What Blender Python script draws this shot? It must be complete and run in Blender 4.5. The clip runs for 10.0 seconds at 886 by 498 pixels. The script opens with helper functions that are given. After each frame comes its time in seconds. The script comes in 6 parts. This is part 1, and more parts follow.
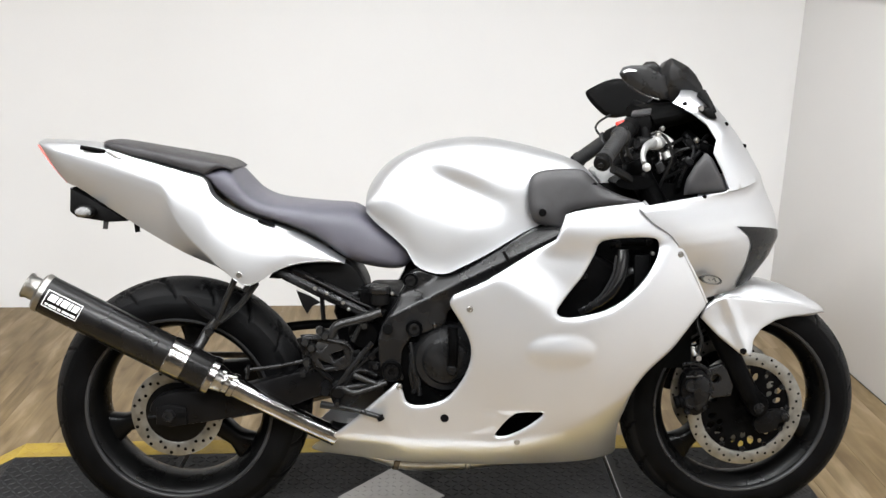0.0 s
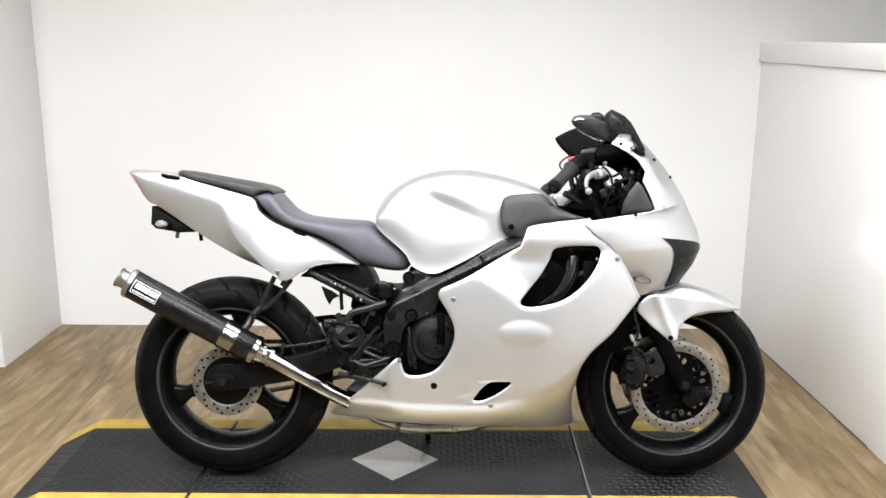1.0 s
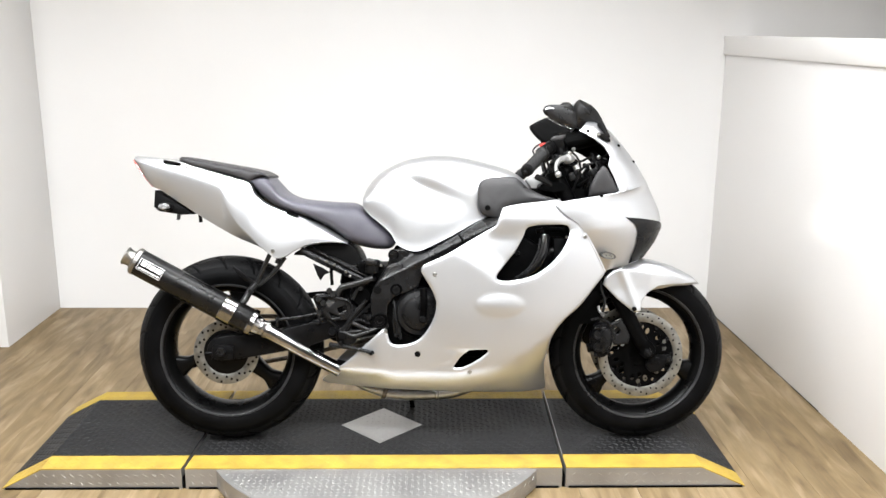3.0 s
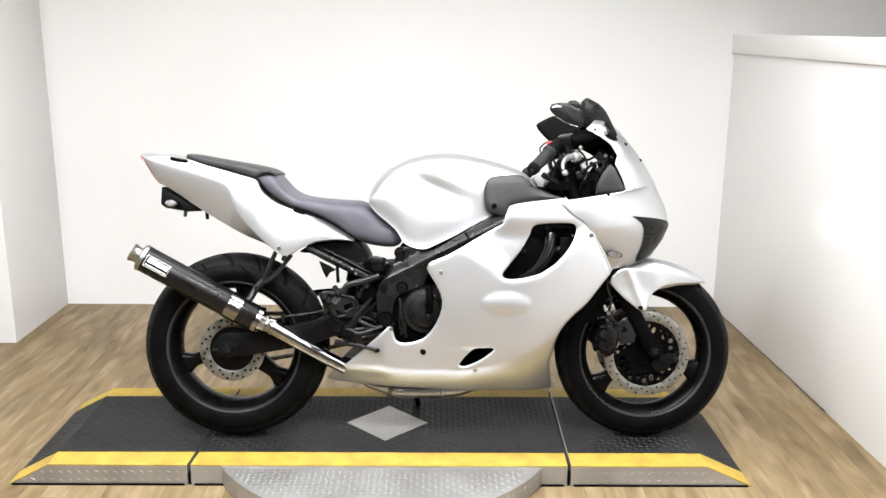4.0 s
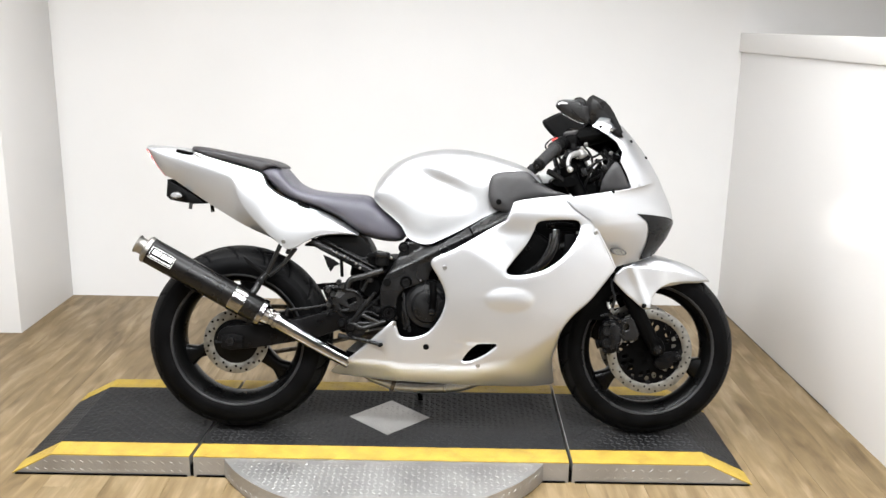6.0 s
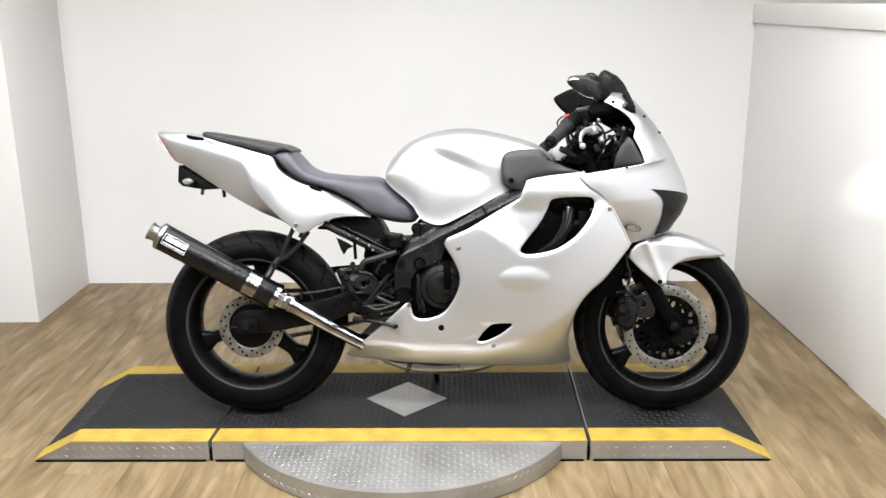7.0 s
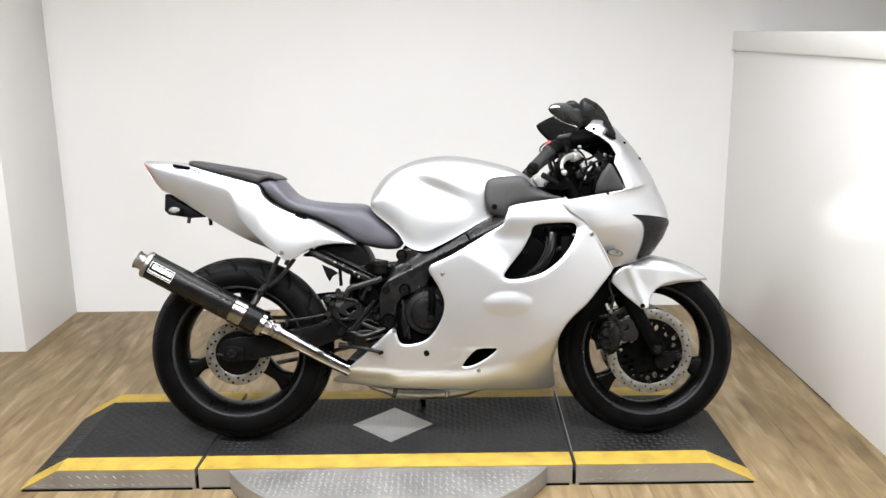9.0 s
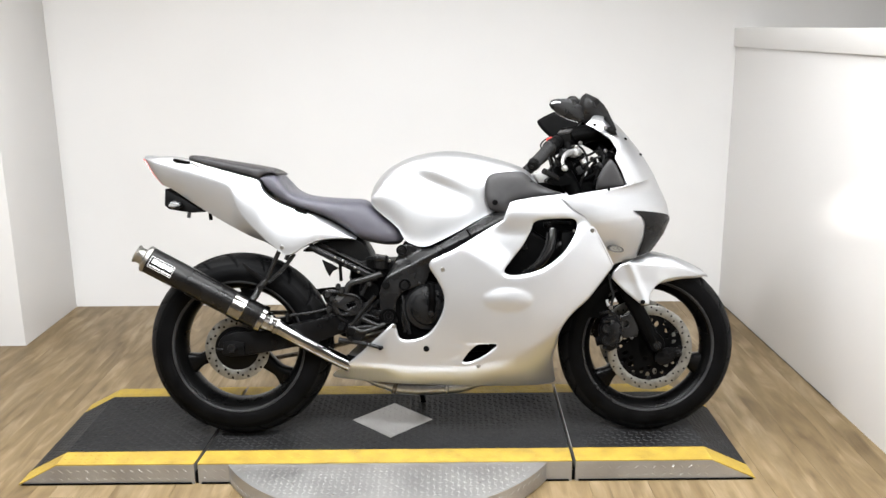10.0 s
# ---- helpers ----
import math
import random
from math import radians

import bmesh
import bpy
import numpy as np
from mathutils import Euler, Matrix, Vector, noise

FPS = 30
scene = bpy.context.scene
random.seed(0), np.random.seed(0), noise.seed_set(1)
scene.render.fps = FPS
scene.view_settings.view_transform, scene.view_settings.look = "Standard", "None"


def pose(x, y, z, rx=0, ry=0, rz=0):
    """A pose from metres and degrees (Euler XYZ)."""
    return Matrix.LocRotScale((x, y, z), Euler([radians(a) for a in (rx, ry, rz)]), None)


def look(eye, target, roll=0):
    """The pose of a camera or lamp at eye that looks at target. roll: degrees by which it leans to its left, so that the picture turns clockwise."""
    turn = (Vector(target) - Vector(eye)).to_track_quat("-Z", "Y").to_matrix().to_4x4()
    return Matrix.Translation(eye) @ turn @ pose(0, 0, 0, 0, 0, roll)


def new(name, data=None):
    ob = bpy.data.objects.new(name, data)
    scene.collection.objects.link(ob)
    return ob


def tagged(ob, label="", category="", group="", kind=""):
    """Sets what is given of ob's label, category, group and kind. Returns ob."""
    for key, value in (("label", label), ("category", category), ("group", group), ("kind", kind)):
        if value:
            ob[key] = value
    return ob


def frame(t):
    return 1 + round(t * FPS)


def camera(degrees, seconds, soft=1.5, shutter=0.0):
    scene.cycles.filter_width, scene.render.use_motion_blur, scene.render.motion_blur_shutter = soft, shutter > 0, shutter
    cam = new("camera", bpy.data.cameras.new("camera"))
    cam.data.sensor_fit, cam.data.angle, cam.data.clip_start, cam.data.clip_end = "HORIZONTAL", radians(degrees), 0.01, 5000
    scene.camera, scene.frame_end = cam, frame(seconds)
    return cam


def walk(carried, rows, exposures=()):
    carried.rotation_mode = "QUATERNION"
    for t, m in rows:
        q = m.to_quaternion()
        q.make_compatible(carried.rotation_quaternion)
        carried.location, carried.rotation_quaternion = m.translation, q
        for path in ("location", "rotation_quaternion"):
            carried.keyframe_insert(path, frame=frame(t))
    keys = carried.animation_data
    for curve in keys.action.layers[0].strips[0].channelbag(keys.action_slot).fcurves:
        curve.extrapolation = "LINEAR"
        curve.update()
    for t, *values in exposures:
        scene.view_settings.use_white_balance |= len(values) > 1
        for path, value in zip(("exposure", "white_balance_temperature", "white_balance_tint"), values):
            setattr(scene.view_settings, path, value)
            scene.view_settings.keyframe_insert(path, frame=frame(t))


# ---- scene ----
import mathutils.geometry

cam = camera(52.9, 10.0)
PATH = [
    (0, (-0.142, -1.988, 1.351), (-0.062, -0.082, 0.749), 0.5),
    (0.5, (-0.03, -2.326, 1.355), (-0.072, -0.419, 0.753), 1.2),
    (1, (-0.036, -2.621, 1.367), (-0.034, -0.676, 0.903), 0.4),
    (1.5, (-0.08, -2.832, 1.375), (-0.073, -0.904, 0.846), 0.1),
    (2, (-0.041, -2.869, 1.376), (-0.032, -0.93, 0.887), 0.9),
    (2.5, (-0.032, -2.861, 1.379), (0.013, -0.92, 0.899), 0.3),
    (4, (-0.027, -2.853, 1.379), (-0.005, -0.913, 0.894), 0.5),
    (4.5, (-0.019, -2.853, 1.379), (0.01, -0.915, 0.886), 0.5),
    (5, (-0.017, -2.857, 1.38), (0.006, -0.918, 0.888), 1.1),
    (6.5, (-0.026, -2.856, 1.372), (-0.03, -0.918, 0.878), 0.7),
    (7, (-0.021, -2.843, 1.37), (-0.042, -0.916, 0.836), -0.4),
    (7.5, (-0.023, -2.86, 1.382), (-0.042, -0.918, 0.906), -0.2),
    (8, (-0.019, -2.874, 1.376), (-0.051, -0.935, 0.887), -0.5),
    (8.5, (-0.003, -2.872, 1.374), (0.009, -0.933, 0.884), -0.3),
    (9, (0.0, -2.872, 1.378), (0.0, -0.93, 0.9), -0.7),
    (9.5, (-0.003, -2.872, 1.379), (-0.004, -0.93, 0.901), -0.5),
    (10, (-0.001, -2.869, 1.376), (-0.001, -0.929, 0.889), -0.5),
]
EXPOSURES = [(0, -0.75), (0.5, -0.67), (1, -0.57), (1.5, -0.53), (4, -0.51), (5, -0.53), (6.5, -0.63), (7, -0.69), (8, -0.75), (9, -0.72), (10, -0.67)]
walk(cam, [(t, look(eye, target, roll)) for t, eye, target, roll in PATH], EXPOSURES)
# unseen long ceiling lamps: x, y, length, width, watts, beam
# second, third and last are added fill with no known source
LAMPS = [(0.25, -1.9, 3.0, 0.3, 260, 155), (-0.2, -3.6, 2.8, 0.3, 130, 160), (-1.7, -1.5, 1.2, 0.3, 175, 178), (0.0, -0.15, 3.0, 0.5, 92, 150), (3.0, -1.0, 1.2, 0.3, 15, 150)]
SPOT = 4500

# ---- light ----
world = bpy.data.worlds.new("world")
world.use_nodes = True
world.node_tree.nodes["Background"].inputs[0].default_value = (0.9, 0.95, 1.0, 1)
world.node_tree.nodes["Background"].inputs[1].default_value = 0.05
scene.world = world

NEAR = -7.6         # unseen wall added far behind the viewer
FLOOR = -0.068      # floor level; the platform's deck is at zero
BACK = 1.69         # back wall
RIGHT = 1.472       # low partition
LEFT = -1.965       # left return wall
CEIL = 2.75


def area_light(name, m, sx, sy, watts, beam=150, colour=(0.937, 0.965, 0.995)):
    data = bpy.data.lights.new(name, "AREA")
    data.shape, data.size, data.size_y, data.energy, data.color, data.spread = "RECTANGLE", sx, sy, watts, colour, radians(beam)
    ob = new(name, data)
    ob.matrix_world = m
    return ob


# ---- materials ----
def material(name, base=(0.8, 0.8, 0.8), rough=0.5, metal=0.0, noise_scale=20.0, vary=0.06, bump=0.0, bump_scale=300.0,
             coat=0.0, rough_vary=0.08, spec=0.5, aniso=0.0, tint=None):
    """Principled paint with coarse and fine variation in object space."""
    m = bpy.data.materials.new(name)
    m.use_nodes = True
    nt = m.node_tree
    n, l = nt.nodes, nt.links
    p = n["Principled BSDF"]
    co = n.new("ShaderNodeTexCoord")
    big = n.new("ShaderNodeTexNoise")
    big.inputs["Scale"].default_value = noise_scale
    big.inputs["Detail"].default_value = 6
    fine = n.new("ShaderNodeTexNoise")
    fine.inputs["Scale"].default_value = bump_scale
    fine.inputs["Detail"].default_value = 3
    l.new(co.outputs["Object"], big.inputs["Vector"])
    l.new(co.outputs["Object"], fine.inputs["Vector"])
    ramp = n.new("ShaderNodeMix")
    ramp.data_type = "RGBA"
    dark = tuple(c * (1 - vary * 2) for c in base) if tint is None else tint
    ramp.inputs[6].default_value = (*dark, 1)
    ramp.inputs[7].default_value = (*base, 1)
    curve = n.new("ShaderNodeMapRange")
    curve.inputs[1].default_value, curve.inputs[2].default_value = 0.3, 0.6
    l.new(big.outputs[0], curve.inputs[0])
    l.new(curve.outputs[0], ramp.inputs[0])
    l.new(ramp.outputs[2], p.inputs["Base Color"])
    rr = n.new("ShaderNodeMapRange")
    rr.inputs[1].default_value, rr.inputs[2].default_value = 0.3, 0.7
    rr.inputs[3].default_value, rr.inputs[4].default_value = max(0.02, rough - rough_vary), min(1, rough + rough_vary)
    l.new(big.outputs[0], rr.inputs[0])
    l.new(rr.outputs[0], p.inputs["Roughness"])
    p.inputs["Metallic"].default_value = metal
    p.inputs["Specular IOR Level"].default_value = spec
    p.inputs["Coat Weight"].default_value = coat
    p.inputs["Coat Roughness"].default_value = 0.12
    if bump:
        b = n.new("ShaderNodeBump")
        b.inputs["Strength"].default_value = bump
        b.inputs["Distance"].default_value = 0.002
        l.new(fine.outputs[0], b.inputs["Height"])
        l.new(b.outputs[0], p.inputs["Normal"])
    return m


M_PAINT = material("silver_paint", (0.5, 0.508, 0.522), 0.38, 0.84, 6, 0.015, 0.04, 900, coat=0.4, rough_vary=0.03)
M_PLASTIC = material("matt_black_plastic", (0.005, 0.0049, 0.0049), 0.48, 0, 30, 0.12, 0.25, 700, rough_vary=0.1, spec=0.06)
M_GREYPL = material("dark_grey_plastic", (0.031, 0.03, 0.031), 0.36, 0, 25, 0.14, 0.2, 800, spec=0.34)
M_LINING = material("black_lining", (0.003, 0.003, 0.003), 0.7, 0, 15, 0.1, 0.1, 300, spec=0.02)
M_FRAME = material("black_frame_paint", (0.0032, 0.0031, 0.0033), 0.32, 0.0, 18, 0.2, 0.2, 500, rough_vary=0.12, spec=0.09)
M_SPAR = material("dark_grey_frame_paint", (0.0068, 0.0067, 0.007), 0.28, 0.0, 18, 0.2, 0.15, 500, rough_vary=0.12, spec=0.3)
M_STRUT = material("glossy_black_paint", (0.006, 0.006, 0.0064), 0.22, 0.0, 18, 0.2, 0.08, 500, rough_vary=0.08, spec=0.6)
M_ENGINE = material("engine_black", (0.0016, 0.0016, 0.0017), 0.42, 0.0, 22, 0.3, 0.4, 260, rough_vary=0.15, spec=0.03)
M_CAST = material("cast_grey_metal", (0.011, 0.011, 0.0114), 0.26, 0.35, 24, 0.3, 0.4, 260, rough_vary=0.15, spec=0.22)
M_CASE = material("satin_black_case", (0.0065, 0.0065, 0.0068), 0.3, 0.0, 22, 0.3, 0.25, 260, rough_vary=0.12, spec=0.2)
M_RUBBER = material("tyre_rubber", (0.0024, 0.0024, 0.0026), 0.46, 0, 14, 0.3, 0.35, 500, rough_vary=0.12, spec=0.045)
# paler than the sidewall for wear and for light on the upward tread
M_TREAD = material("worn_lit_tread_rubber", (0.0072, 0.0071, 0.0073), 0.46, 0, 9, 0.35, 0.5, 400, rough_vary=0.12, spec=0.09)
# the light a rim lip catches is put into this paler grey
M_FLANGE = material("lit_edge_grey", (0.026, 0.026, 0.027), 0.34, 0.3, 10, 0.3, 0.1, 300, rough_vary=0.12, spec=0.4)
M_ROD = material("dull_grey_steel", (0.013, 0.0129, 0.0128), 0.36, 0.45, 30, 0.2, 0.2, 400)
M_RIM = material("black_rim_paint", (0.0018, 0.0018, 0.0018), 0.3, 0.0, 12, 0.2, 0.05, 300, spec=0.1)
M_SEAT = material("seat_vinyl", (0.08, 0.078, 0.097), 0.37, 0, 12, 0.12, 0.5, 1100, rough_vary=0.06, spec=0.45)
M_PILLION = material("pillion_vinyl", (0.036, 0.034, 0.036), 0.42, 0, 9, 0.2, 0.5, 1100, rough_vary=0.08, spec=0.35)
M_MIRROR = material("black_mirror_plastic", (0.011, 0.0108, 0.011), 0.3, 0, 25, 0.14, 0.2, 800, spec=0.3)
M_CHROME = material("polished_steel", (0.36, 0.358, 0.355), 0.1, 1.0, 14, 0.3, 0.15, 200, rough_vary=0.08)
M_STEEL = material("brushed_steel", (0.33, 0.32, 0.3), 0.36, 1.0, 30, 0.15, 0.15, 500)
M_DISC = material("worn_disc_steel", (0.25, 0.245, 0.225), 0.38, 0.9, 40, 0.2, 0.15, 500)
M_ALU = material("aluminium_tread_plate", (0.4, 0.393, 0.383), 0.47, 0.85, 6, 0.1, 0.15, 300, rough_vary=0.05)
M_GRIP = material("grey_grip_rubber", (0.02, 0.02, 0.0205), 0.5, 0, 40, 0.15, 0.6, 420, spec=0.3)
M_ALLOY = material("bare_cast_alloy", (0.4, 0.4, 0.395), 0.4, 0.6, 30, 0.1, 0.2, 500)
M_MUFFLER = material("black_anodised_muffler", (0.0045, 0.0043, 0.0043), 0.28, 0.0, 10, 0.2, 0.08, 700, spec=0.26)
M_DECK = material("black_deck", (0.017, 0.0168, 0.0172), 0.46, 0.0, 3.5, 0.35, 0.4, 240, rough_vary=0.15, spec=0.12)
# paler than the deck: the lugs' glints are put into the colour
M_LUG = material("lit_deck_lugs", (0.031, 0.031, 0.032), 0.52, 0.0, 5, 0.4, 0.2, 300, rough_vary=0.12, spec=0.2)
M_YELLOW = material("yellow_safety_paint", (0.37, 0.26, 0.045), 0.5, 0, 16, 0.14, 0.3, 300, tint=(0.27, 0.18, 0.035), spec=0.2)
M_WALL = material("white_wall_paint", (0.71, 0.703, 0.695), 0.55, 0, 1.2, 0.02, 0.12, 160)
M_TRIM = material("white_trim_paint", (0.78, 0.765, 0.75), 0.4, 0, 2, 0.02, 0.05, 200)
# wall white made paler, in place of stronger light on the partition
M_PARTITION = material("lit_glossy_wall_paint", (0.76, 0.747, 0.735), 0.5, 0, 1.2, 0.015, 0.08, 160)
M_CEIL = material("ceiling_paint", (0.84, 0.83, 0.82), 0.7, 0, 2, 0.03, 0.1, 150)
M_GREYWALL = material("grey_wall_paint", (0.48, 0.475, 0.47), 0.6, 0, 1.5, 0.03, 0.1, 150)
M_WHITE = material("white_print", (0.8, 0.8, 0.8), 0.45, 0, 30, 0.05)
M_DARKPRINT = material("dark_print", (0.02, 0.02, 0.02), 0.4, 0, 30, 0.05)
M_REDSW = material("red_switch", (0.6, 0.03, 0.02), 0.4, 0, 30, 0.05)
M_RED = material("red_lens", (0.5, 0.1, 0.08), 0.2, 0, 30, 0.1, coat=0.5)
M_CABLE = material("black_cable", (0.008, 0.008, 0.008), 0.45, 0, 40, 0.1, spec=0.2)
M_CHAIN = material("oily_chain_steel", (0.12, 0.1, 0.08), 0.4, 0.9, 60, 0.3, 0.3, 300)


def lens_material(name, colour):
    m = bpy.data.materials.new(name)
    m.use_nodes = True
    p = m.node_tree.nodes["Principled BSDF"]
    p.inputs["Base Color"].default_value = (*colour, 1)
    p.inputs["Transmission Weight"].default_value = 0.8
    p.inputs["Roughness"].default_value = 0.15
    return m


M_CLEAR = lens_material("clear_lens", (0.9, 0.9, 0.9))

M_LAMP = bpy.data.materials.new("lamp_diffuser")
M_LAMP.use_nodes = True
M_LAMP.node_tree.nodes["Principled BSDF"].inputs["Emission Color"].default_value = (1, 0.96, 0.9, 1)
M_LAMP.node_tree.nodes["Principled BSDF"].inputs["Emission Strength"].default_value = 3


def wood_material():
    """Rustic oak laminate: three strips to a plank, long streaks along y, blotches and fine grain."""
    m = bpy.data.materials.new("oak_laminate")
    m.use_nodes = True
    n, l = m.node_tree.nodes, m.node_tree.links
    p = n["Principled BSDF"]
    geo, info = n.new("ShaderNodeNewGeometry"), n.new("ShaderNodeObjectInfo")

    def node(kind, **values):
        a = n.new(kind)
        for k, v in values.items():
            a.inputs[k].default_value = v
        return a

    def maths(op, a, b):
        x = n.new("ShaderNodeMath")
        x.operation = op
        for k, v in enumerate((a, b)):
            if isinstance(v, (int, float)):
                x.inputs[k].default_value = v
            else:
                l.new(v, x.inputs[k])
        return x.outputs[0]

    def noise(vec, scale, detail, distortion, stretch):
        st = node("ShaderNodeMapping", Scale=stretch)
        l.new(vec, st.inputs["Vector"])
        t = node("ShaderNodeTexNoise", Scale=scale, Detail=detail, Distortion=distortion)
        l.new(st.outputs[0], t.inputs["Vector"])
        return t.outputs[0]

    def spread(v, a, b, c, d):
        r = n.new("ShaderNodeMapRange")
        for k, q in enumerate((a, b, c, d)):
            r.inputs[k + 1].default_value = q
        l.new(v, r.inputs[0])
        return r.outputs[0]

    # a strip's own number shifts the pattern, so that it breaks at every strip and plank
    xyz = n.new("ShaderNodeSeparateXYZ")
    l.new(geo.outputs["Position"], xyz.inputs[0])
    strip = maths("FLOOR", maths("MULTIPLY", maths("ADD", xyz.outputs[0], 3.95), 1 / 0.064), 0)
    white = n.new("ShaderNodeTexWhiteNoise")
    white.noise_dimensions = "2D"
    pair = n.new("ShaderNodeCombineXYZ")
    l.new(strip, pair.inputs[0])
    l.new(info.outputs["Random"], pair.inputs[1])
    l.new(pair.outputs[0], white.inputs["Vector"])
    rnd = n.new("ShaderNodeVectorMath")
    rnd.operation = "SCALE"
    rnd.inputs[0].default_value = (7.3, 13.1, 3.7)
    l.new(white.outputs["Value"], rnd.inputs["Scale"])
    shift = n.new("ShaderNodeVectorMath")
    l.new(geo.outputs["Position"], shift.inputs[0])
    l.new(rnd.outputs[0], shift.inputs[1])
    at = shift.outputs[0]
    blot = noise(geo.outputs["Position"], 1.6, 4, 0.8, (4.5, 1.6, 1))
    streak = noise(at, 1.5, 5, 1.2, (9, 1.7, 1))
    grain = noise(at, 2.5, 8, 0.2, (90, 2.2, 1))
    ramp = n.new("ShaderNodeValToRGB")
    e = ramp.color_ramp.elements
    e[0].position, e[0].color = 0.3, (0.084, 0.0555, 0.0255, 1)
    e[1].position, e[1].color = 0.7, (0.272, 0.207, 0.125, 1)
    mid = e.new(0.5)
    mid.color = (0.165, 0.116, 0.058, 1)
    l.new(maths("ADD", maths("MULTIPLY", streak, 0.62), maths("MULTIPLY", blot, 0.38)), ramp.inputs[0])
    tone = spread(white.outputs["Value"], 0, 1, 0.92, 1.06)
    gr = spread(grain, 0.33, 0.67, 0.9, 1.06)
    out = n.new("ShaderNodeVectorMath")
    out.operation = "SCALE"
    l.new(ramp.outputs[0], out.inputs[0])
    l.new(maths("MULTIPLY", tone, gr), out.inputs["Scale"])
    l.new(out.outputs[0], p.inputs["Base Color"])
    l.new(spread(streak, 0.3, 0.7, 0.5, 0.38), p.inputs["Roughness"])
    p.inputs["Specular IOR Level"].default_value = 0.3
    b = node("ShaderNodeBump", Strength=0.15, Distance=0.001)
    l.new(grain, b.inputs["Height"])
    l.new(b.outputs[0], p.inputs["Normal"])
    return m


M_WOOD = wood_material()


# ---- mesh tools ----
def finish(bm, angle=38):
    bm.normal_update()
    lim = radians(angle)
    for f in bm.faces:
        f.smooth = True
    for e in bm.edges:
        if len(e.link_faces) == 2 and e.calc_face_angle(0) > lim:
            e.smooth = False


def part(name, bm, mat, parent=None, label="", angle=38):
    """Links a bmesh as one mesh object under a thing or a part."""
    finish(bm, angle)
    me = bpy.data.meshes.new(name)
    bm.to_mesh(me)
    bm.free()
    me.materials.append(mat)
    ob = new(name, me)
    if parent is not None:
        ob.parent = parent
    if label:
        ob["label"] = label
    return ob


def structure(name, bm, mat, label, category):
    return tagged(part(name, bm, mat), label, category, kind="structure")


def spline(pts, n, closed=False):
    """Points on a Catmull-Rom curve through pts, n for each span."""
    p = [np.array(q, float) for q in pts]
    out, m = [], len(p)
    for i in range(m if closed else m - 1):
        if closed:
            a, b, c, d = p[i - 1], p[i], p[(i + 1) % m], p[(i + 2) % m]
        else:
            a, b, c, d = p[max(i - 1, 0)], p[i], p[i + 1], p[min(i + 2, m - 1)]
        for k in range(n):
            t = k / n
            out.append(0.5 * (2 * b + (c - a) * t + (2 * a - 5 * b + 4 * c - d) * t * t + (3 * b - a - 3 * c + d) * t ** 3))
    if not closed:
        out.append(p[-1])
    return np.array(out)


def resample(pts, step, closed=True):
    p = np.array(pts, float)
    if closed:
        p = np.vstack([p, p[:1]])
    d = np.concatenate([[0], np.cumsum(np.linalg.norm(np.diff(p, axis=0), axis=1))])
    n = max(3, int(round(d[-1] / step)))
    s = np.linspace(0, d[-1], n + 1)
    q = np.stack([np.interp(s, d, p[:, k]) for k in range(p.shape[1])], axis=1)
    return q[:-1] if closed else q


def inside(poly, x, z):
    """Whether the points lie within a polygon."""
    hit = np.zeros(len(x), bool)
    a = poly
    b = np.roll(poly, -1, axis=0)
    for (x1, z1), (x2, z2) in zip(a, b):
        if z1 != z2:
            c = (z1 > z) != (z2 > z)
            hit ^= c & (x < (x2 - x1) * (z - z1) / (z2 - z1) + x1)
    return hit


def edge_distance(poly, x, z):
    best = np.full(len(x), 9.0)
    for (x1, z1), (x2, z2) in zip(poly, np.roll(poly, -1, axis=0)):
        dx, dz = x2 - x1, z2 - z1
        k = np.clip(((x - x1) * dx + (z - z1) * dz) / (dx * dx + dz * dz + 1e-12), 0, 1)
        best = np.minimum(best, np.hypot(x - x1 - k * dx, z - z1 - k * dz))
    return best


def smooth01(v):
    v = np.clip(v, 0, 1)
    return v * v * (3 - 2 * v)


